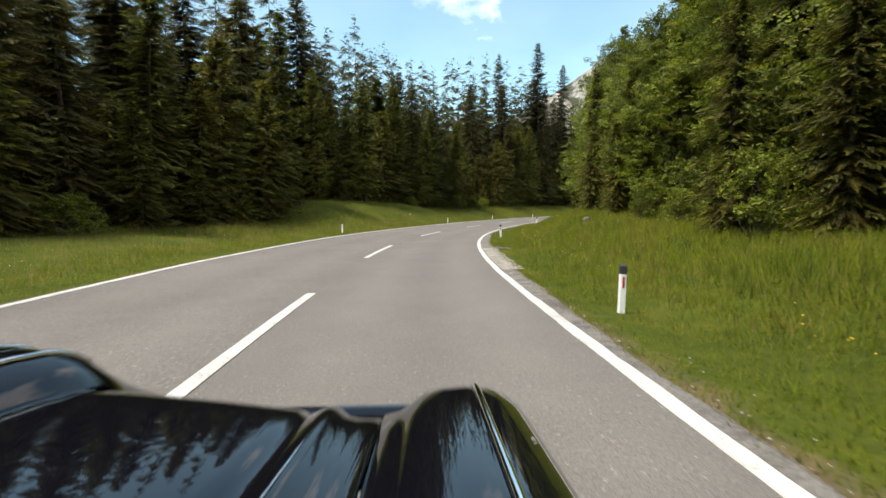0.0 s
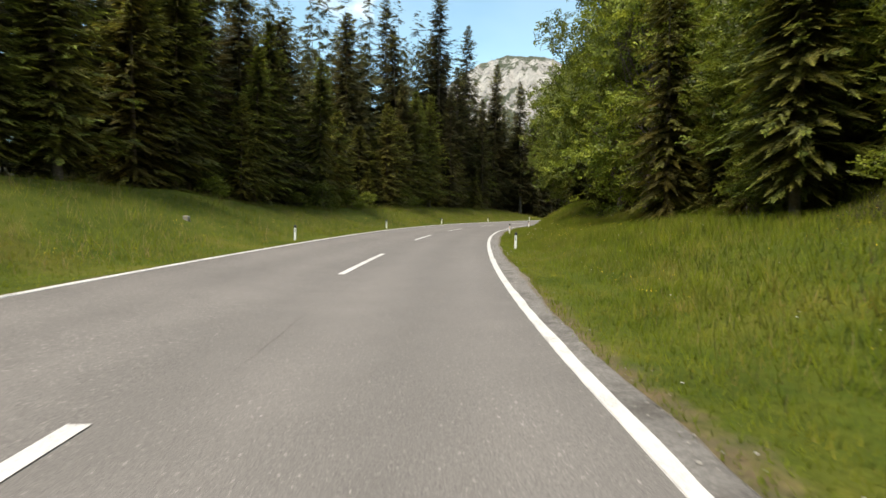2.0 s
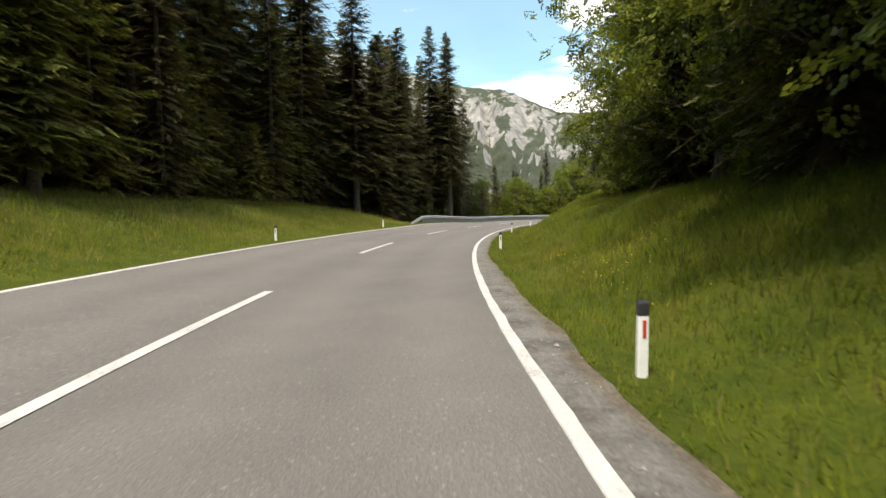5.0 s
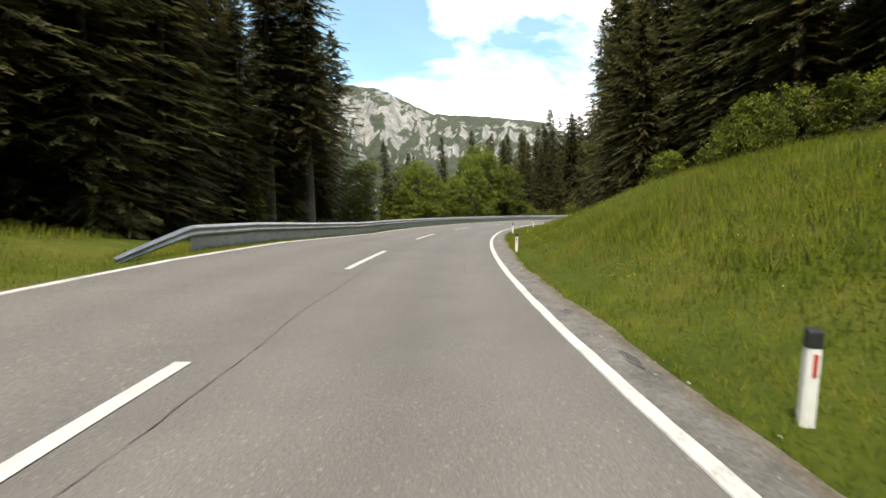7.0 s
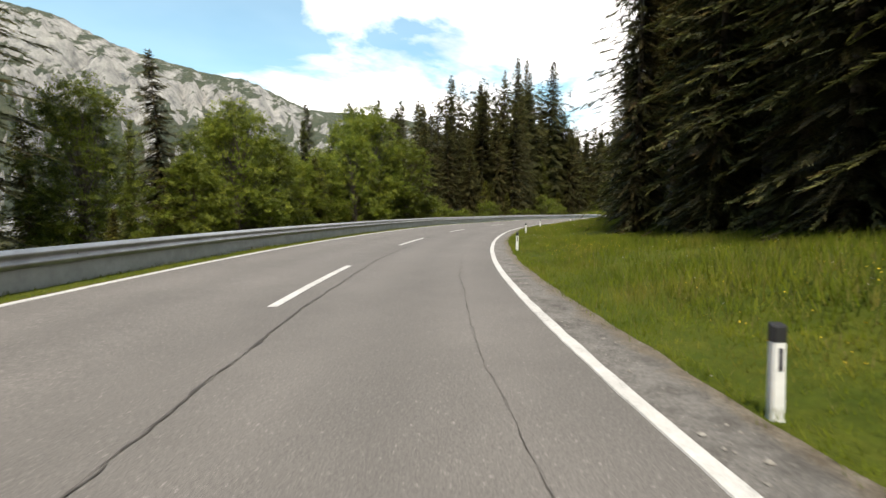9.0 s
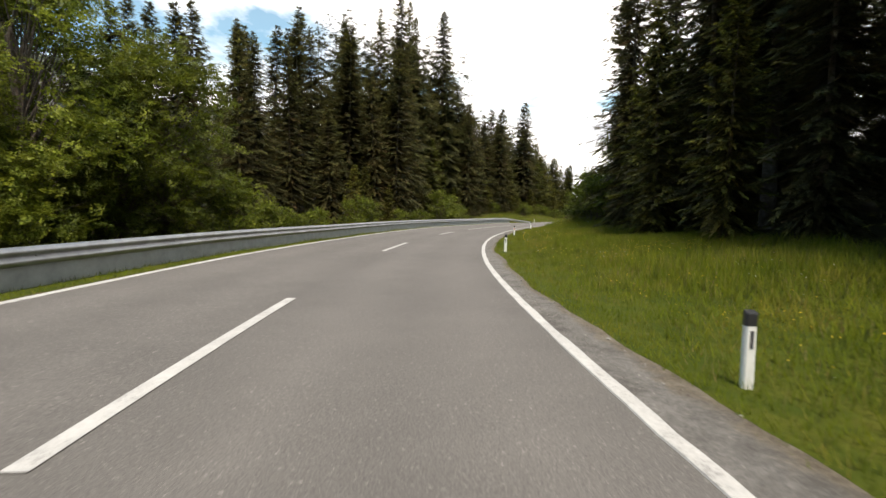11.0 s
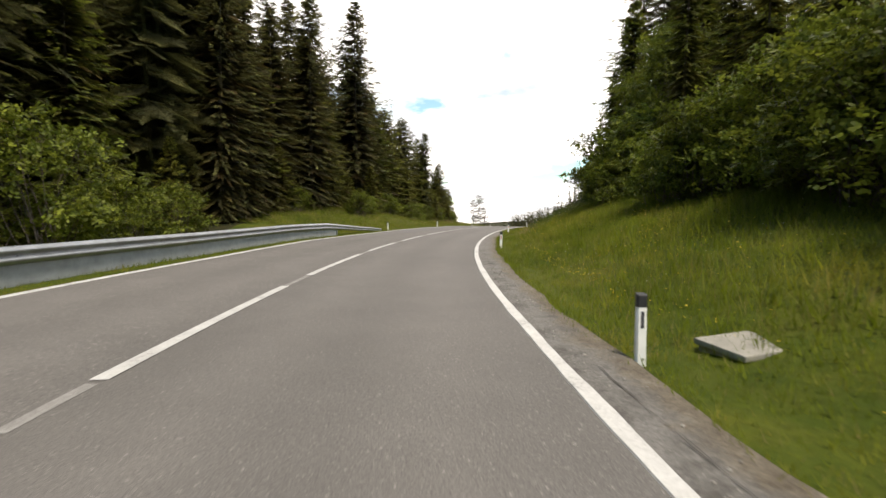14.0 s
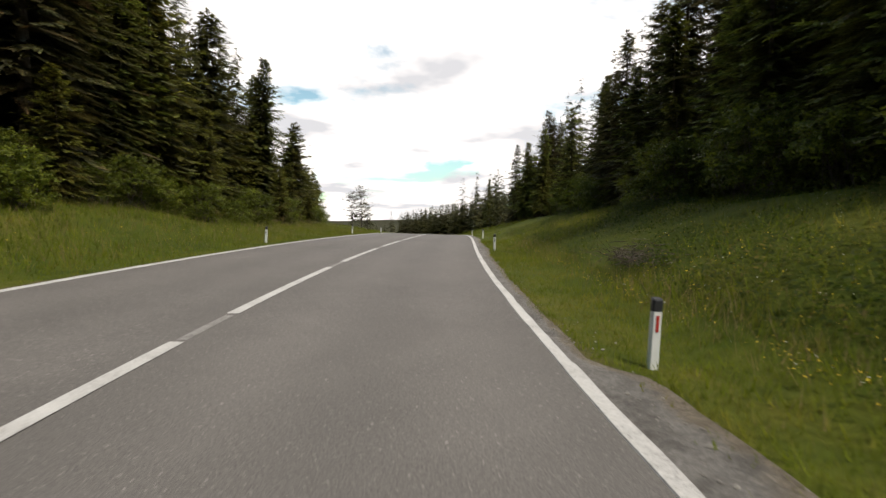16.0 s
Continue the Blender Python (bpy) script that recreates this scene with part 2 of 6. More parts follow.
            n1 = vec("ADD", n1, vec("SCALE", turn.outputs[0], round_off))
        n1 = vec("NORMALIZE", n1, (0, 0, 0))
        k.l.new(n1, k.b.inputs["Normal"])
    ms = k.n.new("ShaderNodeMixShader")
    ms.inputs[0].default_value = through
    k.l.new(k.b.outputs[0], ms.inputs[1])
    k.l.new(tr.outputs[0], ms.inputs[2])
    last = ms
    if alpha is not None:
        last = k.n.new("ShaderNodeMixShader")
        k.l.new(alpha, last.inputs[0])
        k.l.new(k.n.new("ShaderNodeBsdfTransparent").outputs[0], last.inputs[1])
        k.l.new(ms.outputs[0], last.inputs[2])
    k.l.new(last.outputs[0], k.n["Material Output"].inputs[0])
    return k.m


def grass_mat(name, low, high, dry):
    """Meadow: patches of fresh, olive and dry growth, each blade a little different."""
    k = Mat(name)
    a = k.ramp(k.noise(0.55, 6, 0.65), [(0.36, low), (0.52, high), (0.68, dry)])
    a = k.mix(a, k.ramp(k.noise(2.6, 6, 0.7), [(0.32, (0.62, 0.68, 0.7)), (0.5, (0.95, 0.95, 0.95)), (0.68, (1.35, 1.25, 1.25))]), 1.0, "MULTIPLY")
    # reddish-brown seed heads in drifts
    a = k.mix(a, (0.15, 0.105, 0.038), k.ramp(k.mix(k.noise(0.9, 5, 0.7), k.island(), 0.3), [(0.58, 0.0), (0.68, 0.5)]))
    c = k.mix(a, k.ramp(k.island(), [(0.0, 0.78), (0.7, 1.05), (1.0, 1.35)]), 1.0, "MULTIPLY")
    k.colour(c).set(roughness=0.6)
    k.b.inputs["Specular IOR Level"].default_value = 0.15
    tr = k.n.new("ShaderNodeBsdfTranslucent")
    k.l.new(c, tr.inputs["Color"])
    # curved, bent blades: on the whole they face upwards
    geo, up = k.n.new("ShaderNodeNewGeometry"), k.n.new("ShaderNodeVectorMath")
    up.operation = "MULTIPLY_ADD"
    k.l.new(geo.outputs["Normal"], up.inputs[0])
    up.inputs[1].default_value, up.inputs[2].default_value = (0.5, 0.5, 0.5), (0, 0, 0.8)
    one = k.n.new("ShaderNodeVectorMath")
    one.operation = "NORMALIZE"
    k.l.new(up.outputs[0], one.inputs[0])
    k.l.new(one.outputs[0], k.b.inputs["Normal"])
    under, two = k.n.new("ShaderNodeVectorMath"), k.n.new("ShaderNodeVectorMath")
    under.operation, two.operation = "MULTIPLY_ADD", "NORMALIZE"
    k.l.new(geo.outputs["Normal"], under.inputs[0])
    under.inputs[1].default_value, under.inputs[2].default_value = (0.5, 0.5, 0.5), (0, 0, -0.8)
    k.l.new(under.outputs[0], two.inputs[0])
    k.l.new(two.outputs[0], tr.inputs["Normal"])
    ms = k.n.new("ShaderNodeMixShader")
    ms.inputs[0].default_value = 0.5
    k.l.new(k.b.outputs[0], ms.inputs[1])
    k.l.new(tr.outputs[0], ms.inputs[2])
    k.l.new(ms.outputs[0], k.n["Material Output"].inputs[0])
    return k.m


def bark_mat():
    k = Mat("bark")
    a = k.ramp(k.noise(9, 7, 0.7), [(0.3, (0.05, 0.038, 0.028)), (0.55, (0.12, 0.095, 0.075)), (0.75, (0.2, 0.175, 0.15))])
    k.colour(a).set(roughness=0.95).bump(k.noise(14, 6, 0.75), 0.9, 0.05)
    return k.m


def plain(name, rgb, rough=0.5, metal=0.0, spread=0.12, scale=6.0, bump=0.0):
    k = Mat(name)
    lo, hi = tuple(c * (1 - spread) for c in rgb), tuple(min(1, c * (1 + spread)) for c in rgb)
    k.colour(k.ramp(k.noise(scale, 6, 0.7), [(0.3, lo), (0.7, hi)])).set(roughness=rough, metallic=metal)
    if bump:
        k.bump(k.noise(scale * 6, 5, 0.7), bump, 0.01)
    return k.m


def zinc_mat():
    k = Mat("galvanised_steel")
    a = k.ramp(k.noise(3, 7, 0.7), [(0.3, (0.27, 0.285, 0.30)), (0.7, (0.40, 0.415, 0.43))])
    dirt = k.ramp(k.noise(1.2, 5), [(0.45, (1, 1, 1)), (0.75, (0.72, 0.68, 0.62))])
    k.colour(k.mix(a, dirt, 0.8, "MULTIPLY")).set(roughness=0.38, metallic=0.8)
    return k.m


def faded_mat():
    """Thin remains of white paint over the asphalt."""
    k = Mat("faded_paint")
    k.colour(k.ramp(k.mix(k.noise(7, 5, 0.7), k.noise(75, 2, 0.8), 0.5), [(0.35, (0.13, 0.12, 0.11)), (0.5, (0.21, 0.2, 0.185)), (0.68, (0.34, 0.33, 0.31))])).set(roughness=0.8)
    return k.m


ASPHALT, SHOULDER, PAINT, FADED = asphalt(), shoulder_mat(), paint_mat(), faded_mat()
TURF = turf_mat("meadow_soil", (0.036, 0.05, 0.006), (0.052, 0.068, 0.008), (0.08, 0.083, 0.014), (0.1, 0.08, 0.045))
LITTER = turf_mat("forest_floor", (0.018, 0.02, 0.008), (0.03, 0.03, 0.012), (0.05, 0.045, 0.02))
BLADE = grass_mat("grass_blades", (0.088, 0.122, 0.007), (0.122, 0.154, 0.010), (0.18, 0.172, 0.022))
HERB = grass_mat("meadow_herbs", (0.1, 0.13, 0.012), (0.145, 0.16, 0.016), (0.2, 0.17, 0.05))
WEED = grass_mat("bank_weeds", (0.024, 0.044, 0.005), (0.042, 0.064, 0.008), (0.07, 0.08, 0.014))
STALK = grass_mat("dry_stalks", (0.2, 0.17, 0.06), (0.24, 0.19, 0.085), (0.26, 0.18, 0.1))
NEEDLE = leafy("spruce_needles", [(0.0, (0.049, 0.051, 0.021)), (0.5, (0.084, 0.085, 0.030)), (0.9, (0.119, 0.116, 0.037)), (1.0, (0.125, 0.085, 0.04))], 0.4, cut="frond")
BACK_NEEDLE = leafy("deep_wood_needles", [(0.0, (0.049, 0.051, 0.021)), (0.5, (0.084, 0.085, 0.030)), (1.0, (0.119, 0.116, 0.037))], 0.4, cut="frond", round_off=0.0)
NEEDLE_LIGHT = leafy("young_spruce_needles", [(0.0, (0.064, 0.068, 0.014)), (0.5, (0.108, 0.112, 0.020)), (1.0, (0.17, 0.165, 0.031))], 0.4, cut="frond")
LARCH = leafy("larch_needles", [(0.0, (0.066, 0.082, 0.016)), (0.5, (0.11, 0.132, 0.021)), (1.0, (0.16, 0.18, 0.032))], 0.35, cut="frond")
LEAF = leafy("broad_leaves", [(0.0, (0.075, 0.095, 0.011)), (0.5, (0.12, 0.148, 0.016)), (1.0, (0.185, 0.205, 0.024))], 0.4, 0.5, cut="leaves")
RUST_NEEDLE = leafy("dead_needles", [(0.0, (0.06, 0.035, 0.02)), (1.0, (0.14, 0.08, 0.04))], 0.1, cut="frond")
BARK = bark_mat()
ZINC = zinc_mat()
PLATE = plain("weathered_zinc_plate", (0.36, 0.38, 0.40), 0.6, 0.25, 0.2, 2.5, 0.15)
POST_WHITE = plain("post_white", (0.78, 0.78, 0.75), 0.5, 0, 0.08, 9)
POST_BLACK = plain("post_black", (0.025, 0.025, 0.027), 0.5)
REFLECT_RED = plain("reflector_red", (0.45, 0.03, 0.02), 0.3)
REFLECT_DARK = plain("reflector_dark", (0.07, 0.07, 0.08), 0.25)
CONCRETE = plain("concrete", (0.25, 0.235, 0.2), 0.9, 0, 0.25, 5, 0.5)
STONE = plain("loose_stone", (0.26, 0.245, 0.215), 0.9, 0, 0.5, 3)
TAR = plain("tar_seam", (0.055, 0.05, 0.044), 0.85, 0, 0.35, 12, 0.4)
YELLOW = plain("yellow_petals", (0.75, 0.52, 0.02), 0.6)
WHITE = plain("white_petals", (0.8, 0.8, 0.74), 0.6)

# ---- helpers for meshes ----


def mesh_of(name, verts, faces, mats, smooth=False, slots=None):
    me = bpy.data.meshes.new(name)
    me.from_pydata([tuple(v) for v in verts], [], [tuple(f) for f in faces])
    for m in mats if isinstance(mats, (list, tuple)) else [mats]:
        me.materials.append(m)
    if slots is not None:
        me.polygons.foreach_set("material_index", np.asarray(slots, dtype=np.int32))
    if smooth:
        me.polygons.foreach_set("use_smooth", np.ones(len(me.polygons), dtype=bool))
    me.update()
    return me


def quads_mesh(name, v, mat, tris=False, tip=None):
    """A mesh from an array (n, 4, 3) of quads, or (n, 3, 3) of triangles, none of them joined."""
    k = 3 if tris else 4
    n = len(v)
    me = bpy.data.meshes.new(name)
    me.vertices.add(n * k)
    me.vertices.foreach_set("co", np.asarray(v, dtype=np.float32).ravel())
    me.loops.add(n * k)
    me.loops.foreach_set("vertex_index", np.arange(n * k, dtype=np.int32))
    me.polygons.add(n)
    me.polygons.foreach_set("loop_start", np.arange(0, n * k, k, dtype=np.int32))
    me.materials.append(mat)
    if not tris:
        # each blade laid out in metres, its middle line along u
        v = np.asarray(v, dtype=float)
        ln = np.linalg.norm(v[:, 2] - v[:, 0], axis=1)
        wd = np.linalg.norm(v[:, 1] - v[:, 3], axis=1) / 2
        o = np.random.default_rng(n).uniform(0, 40, n)
        uv = np.stack([o, 0 * o, o + 0.45 * ln, wd, o + ln, 0 * o, o + 0.45 * ln, -wd], -1)
        layer = me.uv_layers.new(name="blade")
        layer.data.foreach_set("uv", uv.astype(np.float32).ravel())
        layer = me.uv_layers.new(name="shape")
        layer.data.foreach_set("uv", np.tile(np.array([0, 0, 0.45, 1, 1, 0, 0.45, -1], dtype=np.float32), n))
    if not tris:
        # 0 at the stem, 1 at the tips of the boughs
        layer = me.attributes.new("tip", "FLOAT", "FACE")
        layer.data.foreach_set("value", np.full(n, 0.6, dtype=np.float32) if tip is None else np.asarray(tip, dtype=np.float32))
    me.update(calc_edges=True)
    return me


def part(name, bm, material, parent, label="", smooth=False):
    me = bpy.data.meshes.new(name)
    bm.to_mesh(me)
    bm.free()
    me.materials.append(material)
    if smooth:
        me.polygons.foreach_set("use_smooth", np.ones(len(me.polygons), dtype=bool))
    ob = new(name, me)
    ob.parent = parent
    return tagged(ob, label)


def part_me(name, me, parent, label=""):
    ob = new(name, me)
    ob.parent = parent
    return tagged(ob, label)


def thing(name, m, label, category, group="", kind=""):
    ob = new(name)
    ob.empty_display_size = 0.2
    ob.matrix_basis = m
    return tagged(ob, label, category, group, kind)


def box_bm(sx, sy, sz, at=(0, 0, 0), bevel=0.0):
    bm = bmesh.new()
    bmesh.ops.create_cube(bm, size=1, matrix=Matrix.Translation(at) @ Matrix.Diagonal((sx, sy, sz, 1)))
    if bevel:
        bmesh.ops.bevel(bm, geom=bm.edges[:], offset=bevel, segments=2, affect="EDGES", profile=0.6)
    return bm


# ---- the line of the road ----
# curvature every 10 m along the centre line, from 30 m before the start
BEND = (-0.00300, -0.00300, -0.00200, -0.00383, -0.00929, -0.01405, -0.00919, -0.00393, -0.00662, -0.00996, -0.00923, -0.00837, -0.00935, -0.00832, -0.00626,
        -0.00693, -0.00952, -0.01081, -0.00817, -0.00689, -0.00897, -0.00858, -0.00690, -0.00845, -0.00953, -0.00862, -0.00800, -0.00500, -0.00100, 0.00250)
_s = np.arange(-70.0, 420.0, 0.5)
_h = np.cumsum(np.interp(_s, np.arange(-30, 261, 10.0), BEND)) * 0.5
_h += 0.04703 - _h[140]
_x, _y = np.cumsum(-np.sin(_h)) * 0.5, np.cumsum(np.cos(_h)) * 0.5
_x += -1.902 - _x[140]
_y += 4.069 - _y[140]
# distance of the right edge line from the middle, every 12 m
EDGE = (3.330, 3.270, 3.225, 3.245, 3.304, 3.337, 3.367, 3.395, 3.430, 3.410, 3.385, 3.414, 3.422, 3.403, 3.337, 3.379, 3.513, 3.536, 3.482, 3.475, 3.450)


def crest(s):
    """Height of the centre line: level, then over a crest and down."""
    u = np.maximum(np.asarray(s, dtype=float) - 232.0, 0)
    return np.where(u < 70, -0.0005 * u * u, -2.45 - 0.07 * (u - 70))


def at(s, lat):
    """Plan place of a point s metres along the road and lat metres to the right of its middle, and the road's heading."""
    h = np.interp(s, _s, _h)
    return np.interp(s, _s, _x) + lat * np.cos(h), np.interp(s, _s, _y) + lat * np.sin(h), h


# edge of the woods: distance from the middle and ground height there, along the road
LEFT_S = (-60, 12, 25, 28, 32, 45, 50, 55, 65, 75, 88, 100, 107, 114, 125, 215, 222, 230, 238, 245, 253, 262, 400)
LEFT_D = (13, 11.5, 11, 11.2, 11.5, 10.6, 9.8, 9.5, 9, 9.5, 10, 10.5, 11, 9, 8.5, 8.5, 9, 11, 11, 11, 11, 11, 12)
LEFT_Z = (0.5, 0.55, 0.6, 1.2, 2.15, 2.1, 1.6, 1.4, 1.6, 1.85, 1.7, 1.75, 1.3, 0.2, -0.2, -0.2, 0.3, 1.2, 1.7, 1.5, 1.1, 0.8, 0.6)
RIGHT_S = (-60, 0, 8, 16, 22, 30, 40, 47, 52, 57, 63, 75, 98, 106, 112, 118, 124, 130, 137, 145, 165, 178, 186, 195, 203, 212, 220, 235, 242, 255, 400)
RIGHT_D = (9.5, 9.5, 9, 9, 8.6, 9.3, 9, 8.8, 8.5, 9.6, 10, 9.5, 10, 11, 11, 10.5, 10, 9.5, 9, 9, 9, 9.5, 11, 11, 11, 11, 10.5, 10.5, 10.5, 11, 11)
RIGHT_Z = (0.7, 0.7, 0.6, 0.85, 1.05, 1.18, 0.9, 0.75, 1.05, 2.0, 2.2, 1.9, 1.75, 2.7, 2.8, 2.4, 1.6, 1.1, 0.5, 0.15, 0.35, 0.35, 0.6, 1.0, 1.25, 1.7, 1.8, 1.9, 1.6, 1.7, 1.5)
# rise of the road's left edge over its middle
BANK_S = (-60, 0, 7, 30, 50, 90, 103, 108, 114, 120, 126, 132, 150, 169, 180, 195, 213, 220, 230, 400)
BANK_Z = (0.14, 0.15, 0.19, 0.13, 0.11, 0.12, 0.17, 0.24, 0.23, 0.1, 0.0, 0.025, 0.05, 0.085, 0.06, 0.10, 0.075, 0.12, 0.05, 0.05)
SLOPE_S = (-60, 90, 130, 142, 185, 200, 400)
LEFT_SLOPE = (0.06, 0.05, -0.10, -0.12, -0.08, 0.0, 0.12)
RIGHT_SLOPE = (0.42, 0.40, 0.30, 0.12, 0.12, 0.30, 0.30)


def ease(t):
    t = np.clip(t, 0, 1)
    return t * t * (3 - 2 * t)


def ground_z(s, lat):
    """Height of road, verge and wood floor (arrays or numbers)."""
    s, lat = np.asarray(s, dtype=float), np.asarray(lat, dtype=float)
    edge = np.interp(s, BANK_S, BANK_Z)
    bank = np.where(lat < 0, edge / 3.5 * np.minimum(-lat, 3.9), 0.0)
    edge = edge * 1.1 - 0.015
    dl, zl = np.interp(s, LEFT_S, LEFT_D), np.interp(s, LEFT_S, LEFT_Z)
    dr, zr = np.interp(s, RIGHT_S, RIGHT_D), np.interp(s, RIGHT_S, RIGHT_Z)
    a = -lat
    left = edge + (zl - edge) * ease((a - 4.4) / (dl - 4.4)) ** 0.9 + np.maximum(a - dl, 0) * np.interp(s, SLOPE_S, LEFT_SLOPE)
    swale = -0.07 * np.exp(-((lat - 4.9) / 0.6) ** 2)
    right = -0.02 + swale + (zr + 0.02) * ease((lat - 4.5) / (dr - 4.5)) ** 0.85 + np.maximum(lat - dr, 0) * np.interp(s, SLOPE_S, RIGHT_SLOPE)
    z = np.where(lat < -3.9, left, np.where(lat > 3.9, right, bank))
    return z + crest(s)


def lumps(x, y, size, amount):
    return amount * (np.sin(x / size) * np.cos(y / size * 1.3 + 1) + 0.6 * np.sin(x / size * 2.3 + 2) * np.sin(y / size * 1.9))


def strip(name, s_list, lats, lift, mat, parent=None, wobble=None, thick=0.0):
    """A ribbon along the road. lats: its two sides, numbers or arrays along s."""
    s = np.asarray(s_list, dtype=float)
    cols = [np.broadcast_to(np.asarray(q, dtype=float), s.shape) for q in lats]
    v = []
    for q in cols:
        x, y, _ = at(s, q)
        v.append(np.stack([x, y, ground_z(s, np.clip(q, -3.88, 3.88)) + lift], -1))
    n, k = len(s), len(cols)
    verts = np.stack(v, 1).reshape(-1, 3)
    faces = [(i * k + j, i * k + j + 1, (i + 1) * k + j + 1, (i + 1) * k + j) for i in range(n - 1) for j in range(k - 1)]
    ob = new(name, mesh_of(name, verts, faces, mat))
    ob.parent = parent
    return ob


def wander(s, amount, length, seed):
    """A smooth uneven line along s."""
    r = np.random.default_rng(seed)
    out = np.zeros(len(s))
    for k, a in ((1, 1.0), (2.7, 0.5), (7.3, 0.28)):
        knots = np.arange(s[0] - length, s[-1] + 2 * length, length / k)
        out += a * np.interp(s, knots, r.uniform(-1, 1, len(knots)))
    return amount * out


# ---- ground ----


def build_ground():
    # the far sheet, under everything, out to the horizon
    c = np.concatenate([-np.geomspace(3600, 160, 14), np.linspace(-120, 300, 43), np.geomspace(340, 3600, 14)])
    gx, gy = np.meshgrid(c, c)
    path_x, path_y = _x[::6], _y[::6]
    d = np.sqrt(((gx[..., None] - path_x) ** 2 + (gy[..., None] - path_y) ** 2).min(-1))
    z = np.where(d < 90, -2.5, -2.5 - (d - 90) * 0.037) + lumps(gx, gy, 60, 0.8) - np.clip(d - 60, 0, 40) * 0.05
    z = np.where(d < 75, np.minimum(z, -5.5), z)
    n = len(c)
    verts = np.stack([gx, gy, z], -1).reshape(-1, 3)
    faces = [(i * n + j, i * n + j + 1, (i + 1) * n + j + 1, (i + 1) * n + j) for i in range(n - 1) for j in range(n - 1)]
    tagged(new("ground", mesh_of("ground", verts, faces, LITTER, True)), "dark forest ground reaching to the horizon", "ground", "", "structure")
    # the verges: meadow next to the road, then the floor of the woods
    s = np.arange(-66, 400, 1.5)
    for name, side in (("verge_left", -1), ("verge_right", 1)):
        f = np.array([0, 0.03, 0.12, 0.2, 0.3, 0.42, 0.55, 0.68, 0.8, 0.9, 1.0])
        dist = np.interp(s, LEFT_S, LEFT_D) if side < 0 else np.interp(s, RIGHT_S, RIGHT_D)
        cols = [3.4 + (dist - 3.4) * q for q in f] + [dist + q for q in ((2, 5, 9, 15, 24, 36, 55, 75) if side < 0 else (2, 5, 9, 15, 22, 30, 40))]
        lat = side * np.stack(cols, -1)
        ss = np.repeat(s[:, None], lat.shape[1], 1)
        x, y, _ = at(ss, lat)
        z = ground_z(ss, lat) + lumps(x, y, 1.1, 0.035) * (np.abs(lat) > 4.6) + lumps(x, y, 7, 0.12) * (np.abs(lat) > 6) - 0.012
        z = z - 0.05 * (np.abs(lat) < 3.5)
        k = lat.shape[1]
        verts = np.stack([x, y, z], -1).reshape(-1, 3)
        faces = [(i * k + j, (i + 1) * k + j, (i + 1) * k + j + 1, i * k + j + 1) for i in range(len(s) - 1) for j in range(k - 1)]
        if side > 0:
            faces = [q[::-1] for q in faces]
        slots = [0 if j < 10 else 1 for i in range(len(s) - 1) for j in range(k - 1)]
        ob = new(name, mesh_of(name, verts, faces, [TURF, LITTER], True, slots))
        wear = ob.data.attributes.new("roadside", "FLOAT", "POINT")
        wear.data.foreach_set("value", np.clip((np.abs(lat) - 3.5) / (1.1 if side > 0 else 0.9), 0, 1).ravel())
        tagged(ob, "grassy roadside bank running up to the woods", "verge", "", "structure")


build_ground()

# ---- road ----


EDGE_OF_GRASS = []


